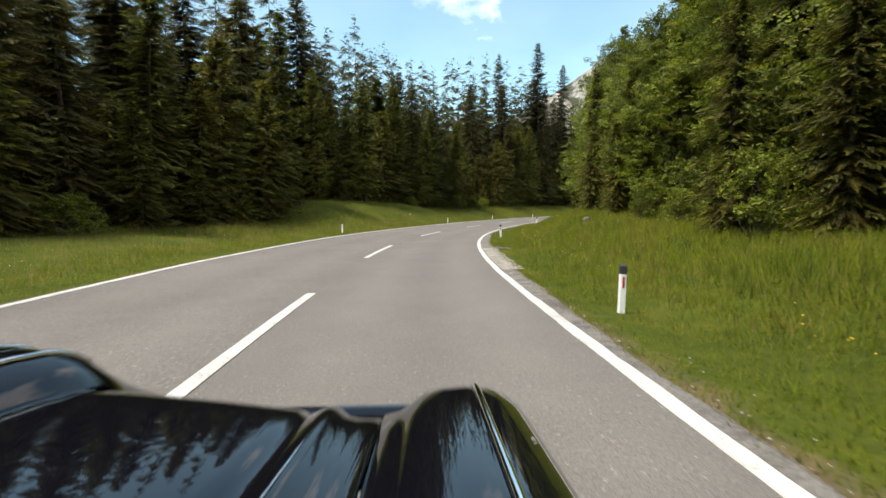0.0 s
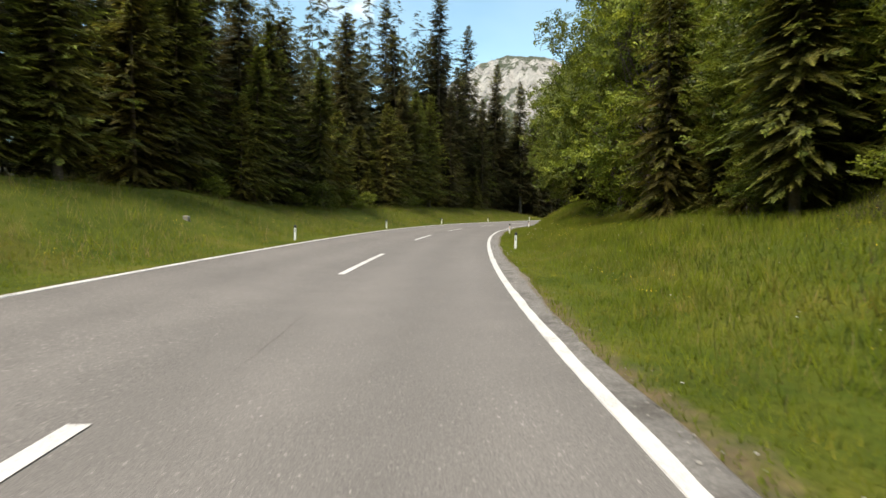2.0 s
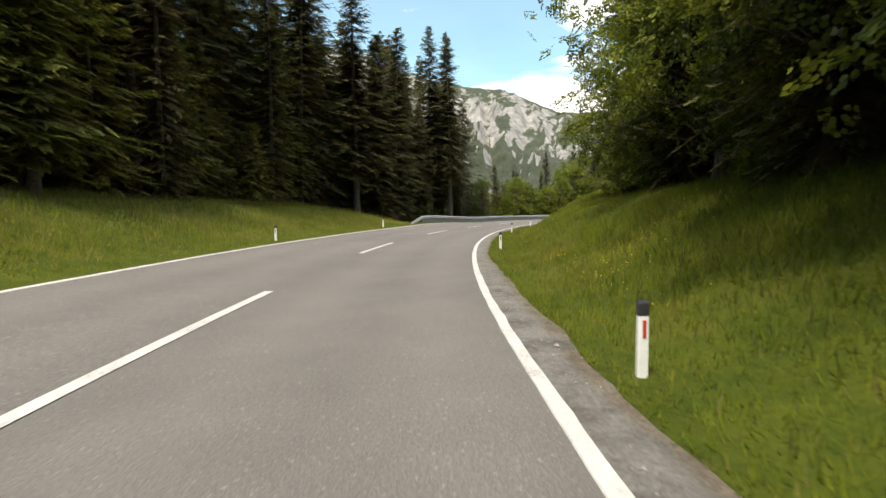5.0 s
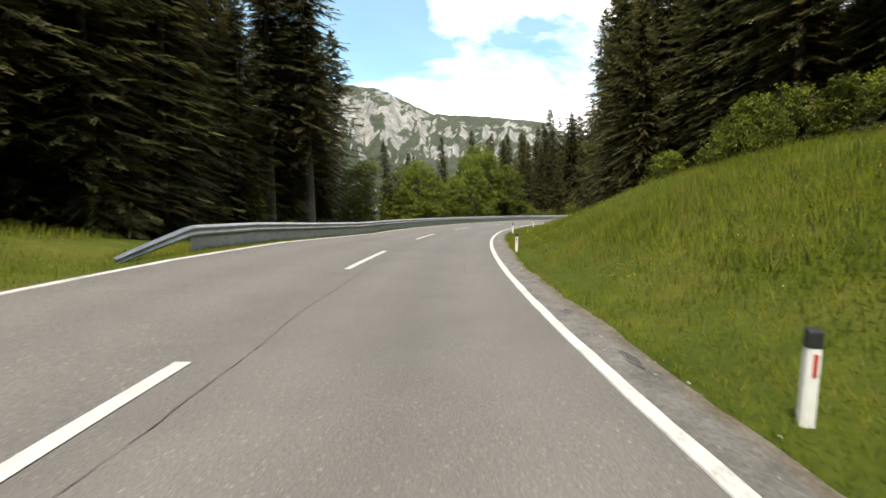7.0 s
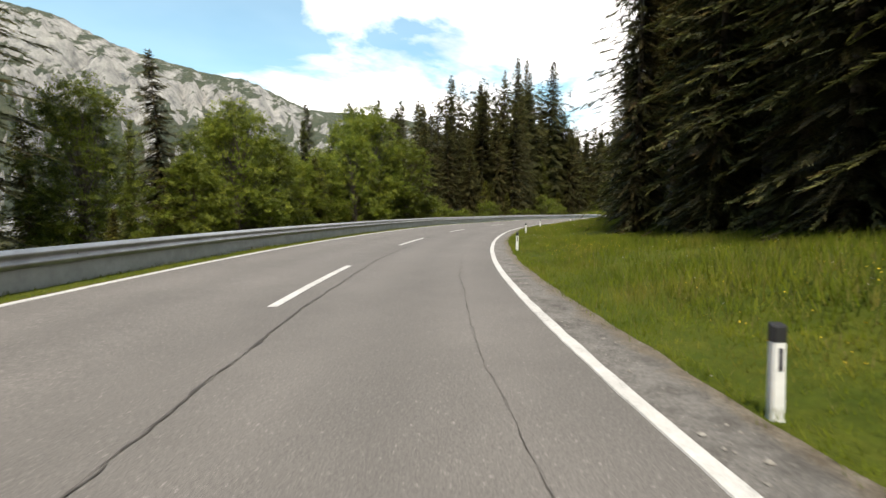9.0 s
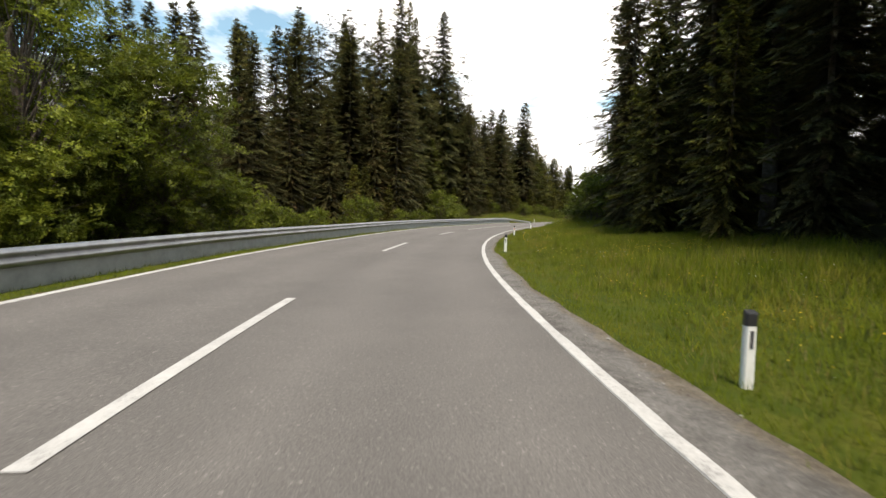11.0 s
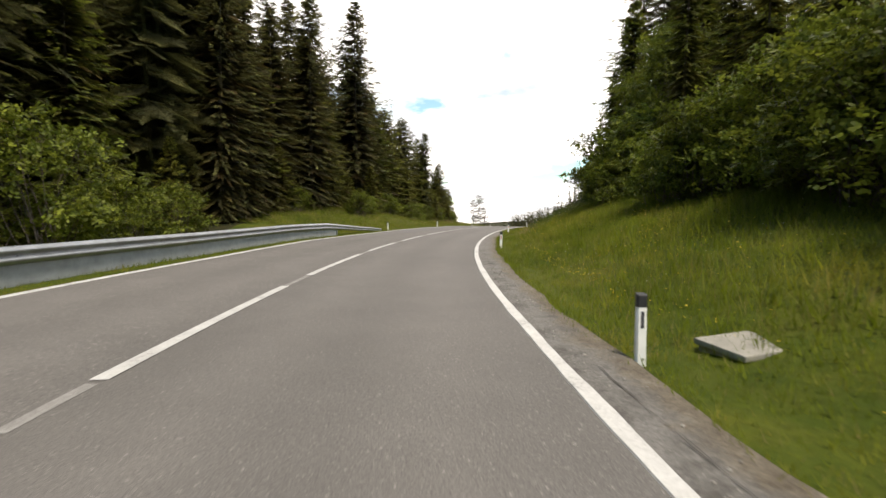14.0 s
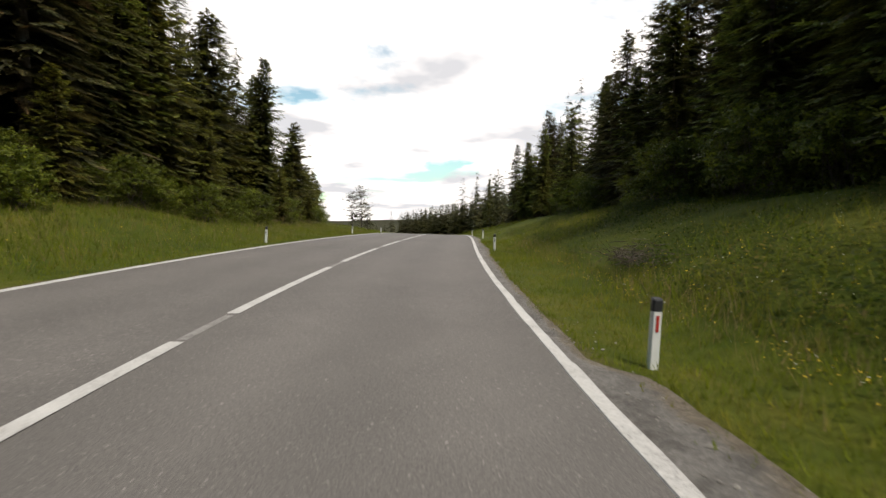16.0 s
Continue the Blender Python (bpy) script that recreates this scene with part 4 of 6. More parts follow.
def build_car():
    paint = Mat("black_car_paint").colour((0.003, 0.003, 0.005)).set(roughness=0.03)
    paint = paint.m
    chrome = plain("chrome", (0.8, 0.8, 0.82), 0.06, 1.0, 0.03)
    rubber = plain("tyre_rubber", (0.02, 0.02, 0.021), 0.75, 0, 0.2, 20, 0.2)
    hide = plain("black_leather", (0.025, 0.023, 0.022), 0.45, 0, 0.2, 12, 0.3)
    glass = Mat("clear_glass").colour((0.95, 0.97, 0.96)).set(roughness=0.0)
    glass.b.inputs["Transmission Weight"].default_value = 1.0
    glass = glass.m
    car = thing("car", pose(-0.53, 0, 0.0), "glossy black open two-seat car with chrome trim strips, on the road", "car")

    def fall(y, shift=0.0):
        return float(np.interp(y - shift, (1.05, 1.15, 1.22, 1.28, 1.34, 1.42, 1.55, 1.7, 1.85, 1.93), (0, 0.006, 0.022, 0.055, 0.10, 0.16, 0.24, 0.32, 0.42, 0.52)))

    def rake(y):
        return 0.085 * max(0.0, 1.12 - y)

    ys = (-0.32, 0.0, 0.4, 0.7, 0.9, 1.05, 1.15, 1.2, 1.25, 1.3, 1.36, 1.44, 1.55, 1.7, 1.84)

    def skin(name, profile, shift, label, low=0.0):
        rows = []
        for y in ys:
            pinch = 1 - 0.05 * max(0.0, y)
            rows.append([(x * pinch + 0.05 * x * 0.9, y + shift, max(z + rake(y) - fall(y) * (1 if z > 0.5 else 0.2), 0.24)) for x, z in profile])
        return loft(name, rows, paint, car, label)

    bonnet = skin("bonnet", [(-0.395, 0.83), (-0.385, 0.858), (-0.37, 0.868), (-0.34, 0.87), (-0.2, 0.858), (0.0, 0.836), (0.15, 0.816), (0.185, 0.808), (0.205, 0.795), (0.225, 0.802),
                             (0.25, 0.814), (0.265, 0.817), (0.28, 0.81), (0.30, 0.792), (0.33, 0.785), (0.38, 0.784), (0.384, 0.772)], 0.0, "black bonnet with a raised middle panel")
    right = skin("fender", [(0.388, 0.772), (0.392, 0.784), (0.43, 0.793), (0.455, 0.81), (0.49, 0.838), (0.535, 0.851), (0.59, 0.855), (0.62, 0.853), (0.65, 0.849), (0.69, 0.832), (0.72, 0.805),
                            (0.75, 0.755), (0.77, 0.69), (0.785, 0.6), (0.79, 0.5)], 0.02, "rounded black front wing")
    left = skin("fender", [(-0.79, 0.52), (-0.785, 0.66), (-0.77, 0.78), (-0.74, 0.86), (-0.70, 0.908), (-0.66, 0.93), (-0.62, 0.937), (-0.57, 0.936), (-0.52, 0.928), (-0.47, 0.908), (-0.43, 0.87), (-0.4, 0.83)], 0.14, "rounded black front wing")
    for x, z, sh, wing in ((0.615, 0.858, 0.02, right), (-0.62, 0.942, 0.14, left), (-0.50, 0.925, 0.14, left)):
        pts = [(x * (1 - 0.05 * max(0.0, y)) + 0.045 * x, y + sh, z + rake(y) - fall(y)) for y in (-0.3, 0.2, 0.6, 0.9, 1.05, 1.15, 1.2, 1.25, 1.3, 1.36)]
        tube("chrome_strip", pts, 0.008, chrome, wing, "thin chrome trim strip")
    tube("chrome_strip", [(0.26, y, 0.815 + rake(y) - fall(y)) for y in (-0.3, 0.3, 0.8, 1.1, 1.18)], 0.003, chrome, bonnet, "thin chrome trim strip")
    # sides, tail and cockpit
    for k in (-1, 1):
        door = loft("door", [[(k * x, y, z) for x, z in ((0.74, 0.26), (0.80, 0.45), (0.80, 0.62), (0.77, 0.76), (0.72, 0.82), (0.66, 0.825), (0.63, 0.79), (0.62, 0.4))] for y in (-0.34, -0.6, -0.9, -1.2, -1.42)], paint, car, "black door")
        tube("handle", [(k * 0.80, -1.2, 0.68), (k * 0.825, -1.23, 0.68), (k * 0.825, -1.33, 0.68), (k * 0.80, -1.36, 0.68)], 0.009, chrome, door, "chrome handle")
        loft("seat", [[(k * 0.32 + x, y, z) for x in (-0.24, -0.2, 0.2, 0.24)] for y, z in ((-0.72, 0.3), (-0.72, 0.42), (-1.2, 0.38), (-1.3, 0.6), (-1.4, 0.92), (-1.45, 0.94), (-1.5, 0.9), (-1.42, 0.3))], hide, car, "black leather seat")
        lamp = lathe("headlight", [(0.0, 0.001), (0.0, 0.10), (-0.02, 0.115), (-0.06, 0.11), (-0.14, 0.06), (-0.17, 0.0)], chrome, car, "round chrome headlight")
        lamp.matrix_basis = pose(k * 0.52, 1.86, 0.44, 0, 0, 90)
        lens = lathe("lens", [(0.03, 0.001), (0.024, 0.05), (0.004, 0.098)], glass, lamp, "clear glass lens")
        for y in (1.28, -1.55):
            wheel = thing("wheel", pose(k * 0.66, y, 0.31, 0, 0, 0 if k > 0 else 180), "", "wheel")
            tagged(wheel)
            wheel.parent = car
            lathe("tyre", [(-0.09, 0.2), (-0.1, 0.25), (-0.09, 0.295), (-0.05, 0.31), (0.05, 0.31), (0.09, 0.295), (0.1, 0.25), (0.09, 0.2)], rubber, wheel, "", 32)
            lathe("rim", [(0.0, 0.001), (0.05, 0.03), (0.055, 0.06), (0.03, 0.08), (0.02, 0.16), (0.075, 0.19), (0.09, 0.202)], chrome, wheel, "polished rim", 32)
    loft("tail", [[(x * w, y, z) for x, z in ((-0.80, 0.3), (-0.80, 0.6), (-0.74, 0.8 * h), (-0.6, 0.84 * h), (-0.3, 0.82 * h), (0.3, 0.82 * h), (0.6, 0.84 * h), (0.74, 0.8 * h), (0.80, 0.6), (0.80, 0.3))]
                  for y, w, h in ((-1.42, 1.0, 1.02), (-1.6, 1.0, 1.0), (-1.85, 0.97, 0.95), (-2.05, 0.92, 0.88), (-2.18, 0.86, 0.72), (-2.2, 0.82, 0.4))], paint, car, "rounded black tail")
    part("floor_pan", box_bm(1.24, 3.4, 0.05, (0, -0.25, 0.27), 0.01), hide, car)
    part("dashboard", box_bm(1.26, 0.18, 0.22, (0, -0.42, 0.74), 0.04), hide, car)
    part("nose", box_bm(1.1, 0.12, 0.3, (0, 1.78, 0.42), 0.05), paint, car)
    tube("bumper", [(-0.78, 1.75, 0.42), (-0.7, 1.9, 0.42), (-0.4, 1.97, 0.42), (0.4, 1.97, 0.42), (0.7, 1.9, 0.42), (0.78, 1.75, 0.42)], 0.035, chrome, car, "chrome bumper")
    screen = tube("windscreen_frame", [(-0.66, -0.36, 0.8), (-0.63, -0.52, 1.1), (-0.58, -0.56, 1.17), (0.58, -0.56, 1.17), (0.63, -0.52, 1.1), (0.66, -0.36, 0.8)], 0.014, chrome, car, "chrome windscreen frame")
    pane = loft("pane", [[(x, y, z) for x in (-0.62, -0.3, 0.3, 0.62)] for y, z in ((-0.36, 0.81), (-0.46, 0.98), (-0.55, 1.16))], glass, screen, "clear curved glass")
    ring = tube("steering_wheel", [(-0.32 + 0.18 * math.cos(a), -0.62 - 0.06 * math.sin(a), 0.82 + 0.17 * math.sin(a)) for a in np.linspace(0, 6.2832, 25)], 0.012, hide, car, "thin black steering wheel")


build_car()

# ---- trees ----


def cone_mesh(name, pts, mat, sides=8):
    """A trunk or limb: rings of given radius through points (x, y, z, r)."""
    verts, faces = [], []
    for x, y, z, r in pts:
        for i in range(sides):
            a = 2 * math.pi * i / sides
            verts.append((x + r * math.cos(a), y + r * math.sin(a), z))
    for k in range(len(pts) - 1):
        for i in range(sides):
            j = (i + 1) % sides
            faces.append((k * sides + i, k * sides + j, (k + 1) * sides + j, (k + 1) * sides + i))
    return mesh_of(name, verts, faces, mat, True)


def conifer_crown(seed, h, r, base, branches, sprays, droop=0.35, power=0.8, thin=0.10, up=0.35, ragged=0.3, most=0.68):
    """Sprays of twigs along drooping branches: an array (n, 4, 3) of narrow kites."""
    g = np.random.default_rng(seed)
    u = g.random(branches) ** 0.9
    z = base + (h - base) * u
    rel = (z - base) / (h - base)
    low = np.clip(rel / 0.12, 0.55, 1)
    ln = r * (1 - rel) ** power * low * g.uniform(1 - ragged, 1.05, branches) + 0.18
    az = g.uniform(0, 2 * np.pi, branches)
    el = np.radians(-18 + 60 * rel ** 1.6 + g.normal(0, 7, branches))
    # points of each spray along its branch
    t = np.sort(g.uniform(0.12, 1.0, (branches, sprays)), 1)
    t[:, -1] = 1.0
    L = ln[:, None]
    rad = t * L * np.cos(el)[:, None]
    dz = t * L * np.sin(el)[:, None] - droop * L * t ** 2 * (1 - rel)[:, None] + up * 0.3 * L * t ** 4
    ca, sa = np.cos(az)[:, None], np.sin(az)[:, None]
    p = np.stack([rad * ca, rad * sa, z[:, None] + dz], -1)
    side = np.where(g.random((branches, sprays)) < 0.5, -1.0, 1.0)
    ang = az[:, None] + side * np.radians(g.uniform(20, 75, (branches, sprays))) * (1.05 - t * 0.8)
    tl = (L * (0.2 * (1 - t) + 0.08) * g.uniform(0.6, 1.25, (branches, sprays)) + 0.13)
    tl = np.minimum(tl, most)
    fall = g.normal(-0.22, 0.2, (branches, sprays)) - 0.15 * (1 - rel)[:, None]
    d = np.stack([np.cos(ang), np.sin(ang), fall], -1)
    d /= np.linalg.norm(d, axis=-1, keepdims=True)
    w = np.stack([-np.sin(ang), np.cos(ang), g.normal(0, 0.6, (branches, sprays))], -1)
    w /= np.linalg.norm(w, axis=-1, keepdims=True)
    tlx = tl[..., None]
    half = (thin * tlx + 0.025)
    a = p - d * tlx * 0.25
    b = p + d * tlx * 0.35 + w * half
    c = p + d * tlx + np.array([0, 0, -0.12]) * tlx
    e = p + d * tlx * 0.35 - w * half
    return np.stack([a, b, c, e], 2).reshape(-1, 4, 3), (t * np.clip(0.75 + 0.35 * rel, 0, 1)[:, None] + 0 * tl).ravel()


def boughs(seed, h, r, base, power, count, reach=0.64, wide=0.18, fingers=5, longest=1.6):
    """The dense inner boughs round the stem: each a drooping hand of narrow kites."""
    g = np.random.default_rng(seed + 900)
    u = (np.arange(count) + g.random(count)) / count
    u = u ** 1.1
    z = base + (h - base) * u
    ln = reach * r * (1 - u) ** power * np.clip(0.6 + u * 4, 0, 1) * g.uniform(0.5, 1.1, count) + 0.25
    ln = np.minimum(ln, longest)
    az = np.arange(count) * 2.399 + g.uniform(-0.4, 0.4, count)
    out = []
    for k in range(fingers):
        t = (k - (fingers - 1) / 2) * 0.42
        a = az + t + g.normal(0, 0.08, count)
        l = ln * (1 - 0.28 * abs(t)) * g.uniform(0.85, 1.1, count)
        drop = -0.28 - 0.25 * (1 - u) + g.normal(0, 0.1, count)
        d = np.stack([np.cos(a), np.sin(a), drop], -1)
        p = np.stack([0.05 * np.cos(a), 0.05 * np.sin(a), z + 0.18 * l], -1)
        w = np.stack([-np.sin(a), np.cos(a), g.normal(0, 0.35, count)], -1) * (wide * l + 0.05)[:, None]
        lx = l[:, None]
        out.append(np.stack([p, p + d * lx * 0.55 + w, p + d * lx + np.array([0, 0, -0.06]) * lx, p + d * lx * 0.55 - w], 1))
    return np.concatenate(out)


def spire(h, n, seed):
    """The leading shoot: short upswept twigs that close the crown to a point."""
    g = np.random.default_rng(seed)
    f = (np.arange(n) + g.random(n)) / n
    a = np.arange(n) * 2.399 + g.normal(0, 0.3, n)
    z = h - (0.10 * h + 0.5) * f
    l = 0.10 + 0.055 * h * f ** 0.9 * g.uniform(0.6, 1.1, n)
    d = np.stack([np.cos(a), np.sin(a), 0.55 - 0.6 * f], -1)
    p = np.stack([0 * z, 0 * z, z], -1)
    w = np.stack([-np.sin(a), np.cos(a), g.normal(0, 0.3, n)], -1) * (0.22 * l + 0.02)[:, None]
    lx = l[:, None]
    return np.stack([p, p + d * lx * 0.5 + w, p + d * lx, p + d * lx * 0.5 - w], 1)


def make_conifer(name, seed, h, r, base, branches, sprays, mat, label, droop=0.35, power=0.8, thin=0.10, ragged=0.3, lean=0.01, inner=75, most=0.68):
    g = np.random.default_rng(seed + 100)
    top = thing(name, pose(0, 0, -200), label, "tree")
    k = np.linspace(0, 1, 7)
    r0 = 0.0062 * h + 0.035
    bend = g.normal(0, lean * h, 2)
    pts = [(bend[0] * q * q, bend[1] * q * q, -0.6 + (h * 0.995 + 0.6) * q, r0 * (1.25 - q * 1.235) + (0.12 * r0 if q == 0 else 0)) for q in k]
    part_me("trunk", cone_mesh("trunk", pts, BARK), top, "straight grey-brown trunk")
    outer, tip_tone = conifer_crown(seed, h, r, base, branches, sprays, droop, power, thin, 0.35, ragged, most)
    lead, core = spire(h, 44, seed), boughs(seed, h, r, base, power, inner)
    q = np.concatenate([outer, lead, core])
    # inner boughs take the dark end, painting shade into the crown's inside
    tip_tone = np.concatenate([tip_tone, np.ones(len(lead)), np.full(len(core), 0.15)])
    rel = (q[..., 2] / h) ** 2
    q[..., 0] += bend[0] * rel
    q[..., 1] += bend[1] * rel
    part_me("crown", quads_mesh("crown", q, mat, tip=tip_tone), top)
    return top


def make_broadleaf(name, seed, h, r, base, clumps, leaves, mat, label, size=0.11, stems=1):
    """A leafy tree or bush: limbs that end in clumps of leaves."""
    g = np.random.default_rng(seed)
    top = thing(name, pose(0, 0, -200), label, "tree" if stems == 1 else "bush")
    verts, faces, quads = [], [], []

    def limb(a, b, ra, rb, sides=5):
        i0 = len(verts)
        for p, rr in ((a, ra), ((a + b) / 2 + g.normal(0, 0.05, 3) * np.linalg.norm(b - a), (ra + rb) / 2), (b, rb)):
            for k in range(sides):
                t = 2 * math.pi * k / sides
                verts.append((p[0] + rr * math.cos(t), p[1] + rr * math.sin(t), p[2]))
        for k in range(2):
            for m in range(sides):
                n = (m + 1) % sides
                faces.append((i0 + k * sides + m, i0 + k * sides + n, i0 + (k + 1) * sides + n, i0 + (k + 1) * sides + m))

    trunk_top = np.array([g.normal(0, 0.03 * h), g.normal(0, 0.03 * h), h * 0.8])
    if stems == 1:
        limb(np.array([0, 0, -0.5]), trunk_top * 0.55, 0.016 * h + 0.03, 0.011 * h)
        limb(trunk_top * 0.55, trunk_top, 0.011 * h, 0.02)
    for k in range(clumps):
        zz = base + (h - base) * g.random() ** 0.85
        rel = (zz - base) / (h - base)
        env = r * math.sqrt(max(0.06, 1 - (2 * rel - 0.85) ** 2 * 0.75)) * (1 - 0.35 * rel)
        a, q = g.uniform(0, 6.28), math.sqrt(g.uniform(0.12, 1.0))
        c = np.array([math.cos(a) * env * q, math.sin(a) * env * q, zz])
        root = trunk_top * min(0.9, max(0.12, (zz / h) * g.uniform(0.45, 0.8))) if stems == 1 else np.array([g.normal(0, 0.2 * r), g.normal(0, 0.2 * r), -0.2])
        limb(root, c, 0.0025 * h + 0.008, 0.005, 4)
        cr = g.uniform(0.17, 0.27) * r + 0.2
        m = leaves
        d = g.normal(0, 1, (m, 3))
        d /= np.linalg.norm(d, axis=1, keepdims=True)
        p = c + d * np.array([1.15, 1.15, 0.75]) * (cr * g.random((m, 1)) ** 0.45)
        ax = g.normal(0, 1, (m, 3)) + d * 0.8 + np.array([0, 0, -0.3])
        ax /= np.linalg.norm(ax, axis=1, keepdims=True)
        wv = np.cross(ax, g.normal(0, 0.6, (m, 3)) + np.array([0, 0, 1.0]))
        wv /= np.linalg.norm(wv, axis=1, keepdims=True) + 1e-6
        sz = size * g.uniform(0.6, 1.35, (m, 1))
        quads.append(np.stack([p - ax * sz, p + wv * sz * 0.8, p + ax * sz, p - wv * sz * 0.8], 1))
    part_me("trunk", mesh_of("trunk", verts, faces, BARK, True), top, "grey trunk and thin limbs")
    part_me("crown", quads_mesh("crown", np.concatenate(quads), mat), top, "loose clumps of fresh green leaves")
    return top


TALL = [make_conifer("spruce_tree", 11 + i, h, r, b, n, 12, NEEDLE, "tall dark green spruce with a bare lower trunk", 0.42, 0.78, 0.34, 0.35, inner=130)
        for i, (h, r, b, n) in enumerate(((28, 4.0, 5.5, 270), (25, 3.7, 4.0, 260), (30, 4.2, 7.0, 270)))]
FULL = [make_conifer("spruce_tree", 21 + i, h, r, 0.35, n, 21, NEEDLE, "dark green spruce branched down to the ground", 0.38, 0.74, 0.24, 0.42, most=0.32, inner=110)
        for i, (h, r, n) in enumerate(((17, 3.5, 240), (14, 3.2, 220), (20, 3.8, 250)))]
BIG = [make_conifer("spruce_tree", 16 + i, h, r, b, n, 13, NEEDLE, "large dark green spruce with drooping boughs", 0.42, 0.76, 0.3, 0.45, inner=150, most=0.5)
       for i, (h, r, b, n) in enumerate(((24, 4.3, 1.0, 310), (27, 4.5, 1.8, 320)))]
FULLM = [make_conifer("spruce_tree", 26 + i, h, r, 0.5, n, 12, NEEDLE, "dark green spruce in the second row of the woods", 0.38, 0.74, 0.3, 0.42, inner=140, most=0.46)
         for i, (h, r, n) in enumerate(((17, 3.6, 140), (15, 3.3, 130)))]
YOUNG = [make_conifer("spruce_tree", 31 + i, h, r, 0.15, n, 15, NEEDLE_LIGHT, "young light green spruce at the edge of the woods", 0.25, 0.8, 0.28, 0.36, most=0.34)
         for i, (h, r, n) in enumerate(((8.5, 2.4, 180), (6.0, 2.0, 150), (10.5, 2.7, 200)))]
LARCHES = [make_conifer("larch_tree", 41 + i, h, r, 0.9, n, 12, LARCH, "slender larch with soft light green needles", 0.15, 0.85, 0.3, 0.4, most=0.4, inner=150)
           for i, (h, r, n) in enumerate(((14, 2.8, 200), (11.5, 2.5, 180)))]
LEAFY = [make_broadleaf("leafy_tree", 51 + i, h, r, b, c, 24, LEAF, "fresh green broadleaf tree with a loose crown", 0.31)
         for i, (h, r, b, c) in enumerate(((10, 3.5, 0.4, 96), (8, 3.0, 0.3, 82), (12, 3.8, 0.8, 106)))]
CANOPY = make_broadleaf("leafy_tree", 58, 12.5, 5.0, 2.2, 150, 26, LEAF, "spreading green broadleaf tree over the bank", 0.31)
BUSHES = [make_broadleaf("bush", 61 + i, h, r, 0.15, c, 34, LEAF, "light green leafy bush", 0.17, 5)
          for i, (h, r, c) in enumerate(((2.6, 1.5, 30), (3.6, 1.9, 42)))]
PINE = make_conifer("pine_tree", 75, 11, 3.6, 3.2, 70, 14, NEEDLE, "thin pine with a high open crown", 0.05, 0.45, 0.2, 0.4, inner=16)
DEAD = [make_conifer("dead_spruce", 71, 11, 1.9, 2.0, 120, 9, RUST_NEEDLE, "dying spruce with rust-brown needles", 0.35, 0.8, 0.2, 0.5)]
MASTERS = TALL + BIG + FULL + FULLM + YOUNG + LARCHES + LEAFY + BUSHES + DEAD + [PINE, CANOPY]
TAKEN = []


def plant(kind, s, lat, scale=1.0, gap=0.0, group="", wide=1.0):
    """One tree, at its own turn and size; kept off others by gap."""
    x, y, h = at(s, lat)
    if gap and any((x - a) ** 2 + (y - b) ** 2 < gap * gap for a, b in TAKEN):
        return
    TAKEN.append((float(x), float(y)))
    m = random.choice(kind)
    k = scale * (random.uniform(0.88, 1.12) if gap else 1.0)
    o = copy_thing(m, pose(x, y, float(ground_z(s, lat)) - 0.08, random.uniform(-1.5, 1.5), random.uniform(-1.5, 1.5), random.uniform(0, 360)))
    o.scale = (k * wide * random.uniform(0.92, 1.08),) * 2 + (k,)
    if group:
        tagged(o, group=group)


def border(side, s):
    return float(np.interp(s, LEFT_S, LEFT_D) if side < 0 else np.interp(s, RIGHT_S, RIGHT_D))


BACK = []


def wood(side, s0, s1, step, near, far, kinds, lo, hi, gap, group, wide=1.0):
    random.seed(int(s0 * 37 + s1 * 11 + near * 90 + far * 130) + 5000 * (side + 2))
    s = s0
    while s < s1:
        d = border(side, s) + random.uniform(near, far)
        plant(random.choice(kinds), s + random.uniform(-0.5, 0.5) * step, side * d, random.uniform(lo, hi), gap, group, wide)
        s += step


def back(side, s0, s1, step, near, far, lo, hi):
    """Trees deep in the woods, of which only tops and gaps show: kept for the joined back rows."""
    random.seed(int(s0 * 41 + s1 * 13 + lo * 97 + far * 130) + 5000 * (side + 2))
    s = s0
    while s < s1:
        d = border(side, s) + random.uniform(near, far)
        q = s + random.uniform(-0.5, 0.5) * step
        x, y, _ = at(q, side * d)
        BACK.append((float(x), float(y), float(ground_z(q, side * min(d, 40 if side > 0 else 75))) - 0.3, random.uniform(lo, hi)))
        s += step


LW, RW = "trees of the left woods", "trees of the right woods"
# single trees that stand out
LONE_LEFT = (
    (TALL[2], 101, -15.5, 0.95), (TALL[2], 92, -14.0, 1.0), (YOUNG[0], 68.5, -10.8, 0.85), (LARCHES[0], 75, -18, 1.05), (LARCHES[0], 86, -13.2, 1.05),
    (TALL[1], 139.5, -19.5, 1.05), (FULL[0], 140.5, -13.5, 1.05), (FULL[2], 143, -16.5, 0.95), (TALL[0], 143, -18.5, 1.05), (TALL[1], 97, -17, 0.95), (TALL[0], 88, -19.5, 1.0),
    (TALL[2], 129.8, -11.8, 0.82), (TALL[2], 131.6, -9.9, 0.79), (TALL[1], 111, -10.6, 0.92), (BIG[0], 106, -13.0, 1.0),
)
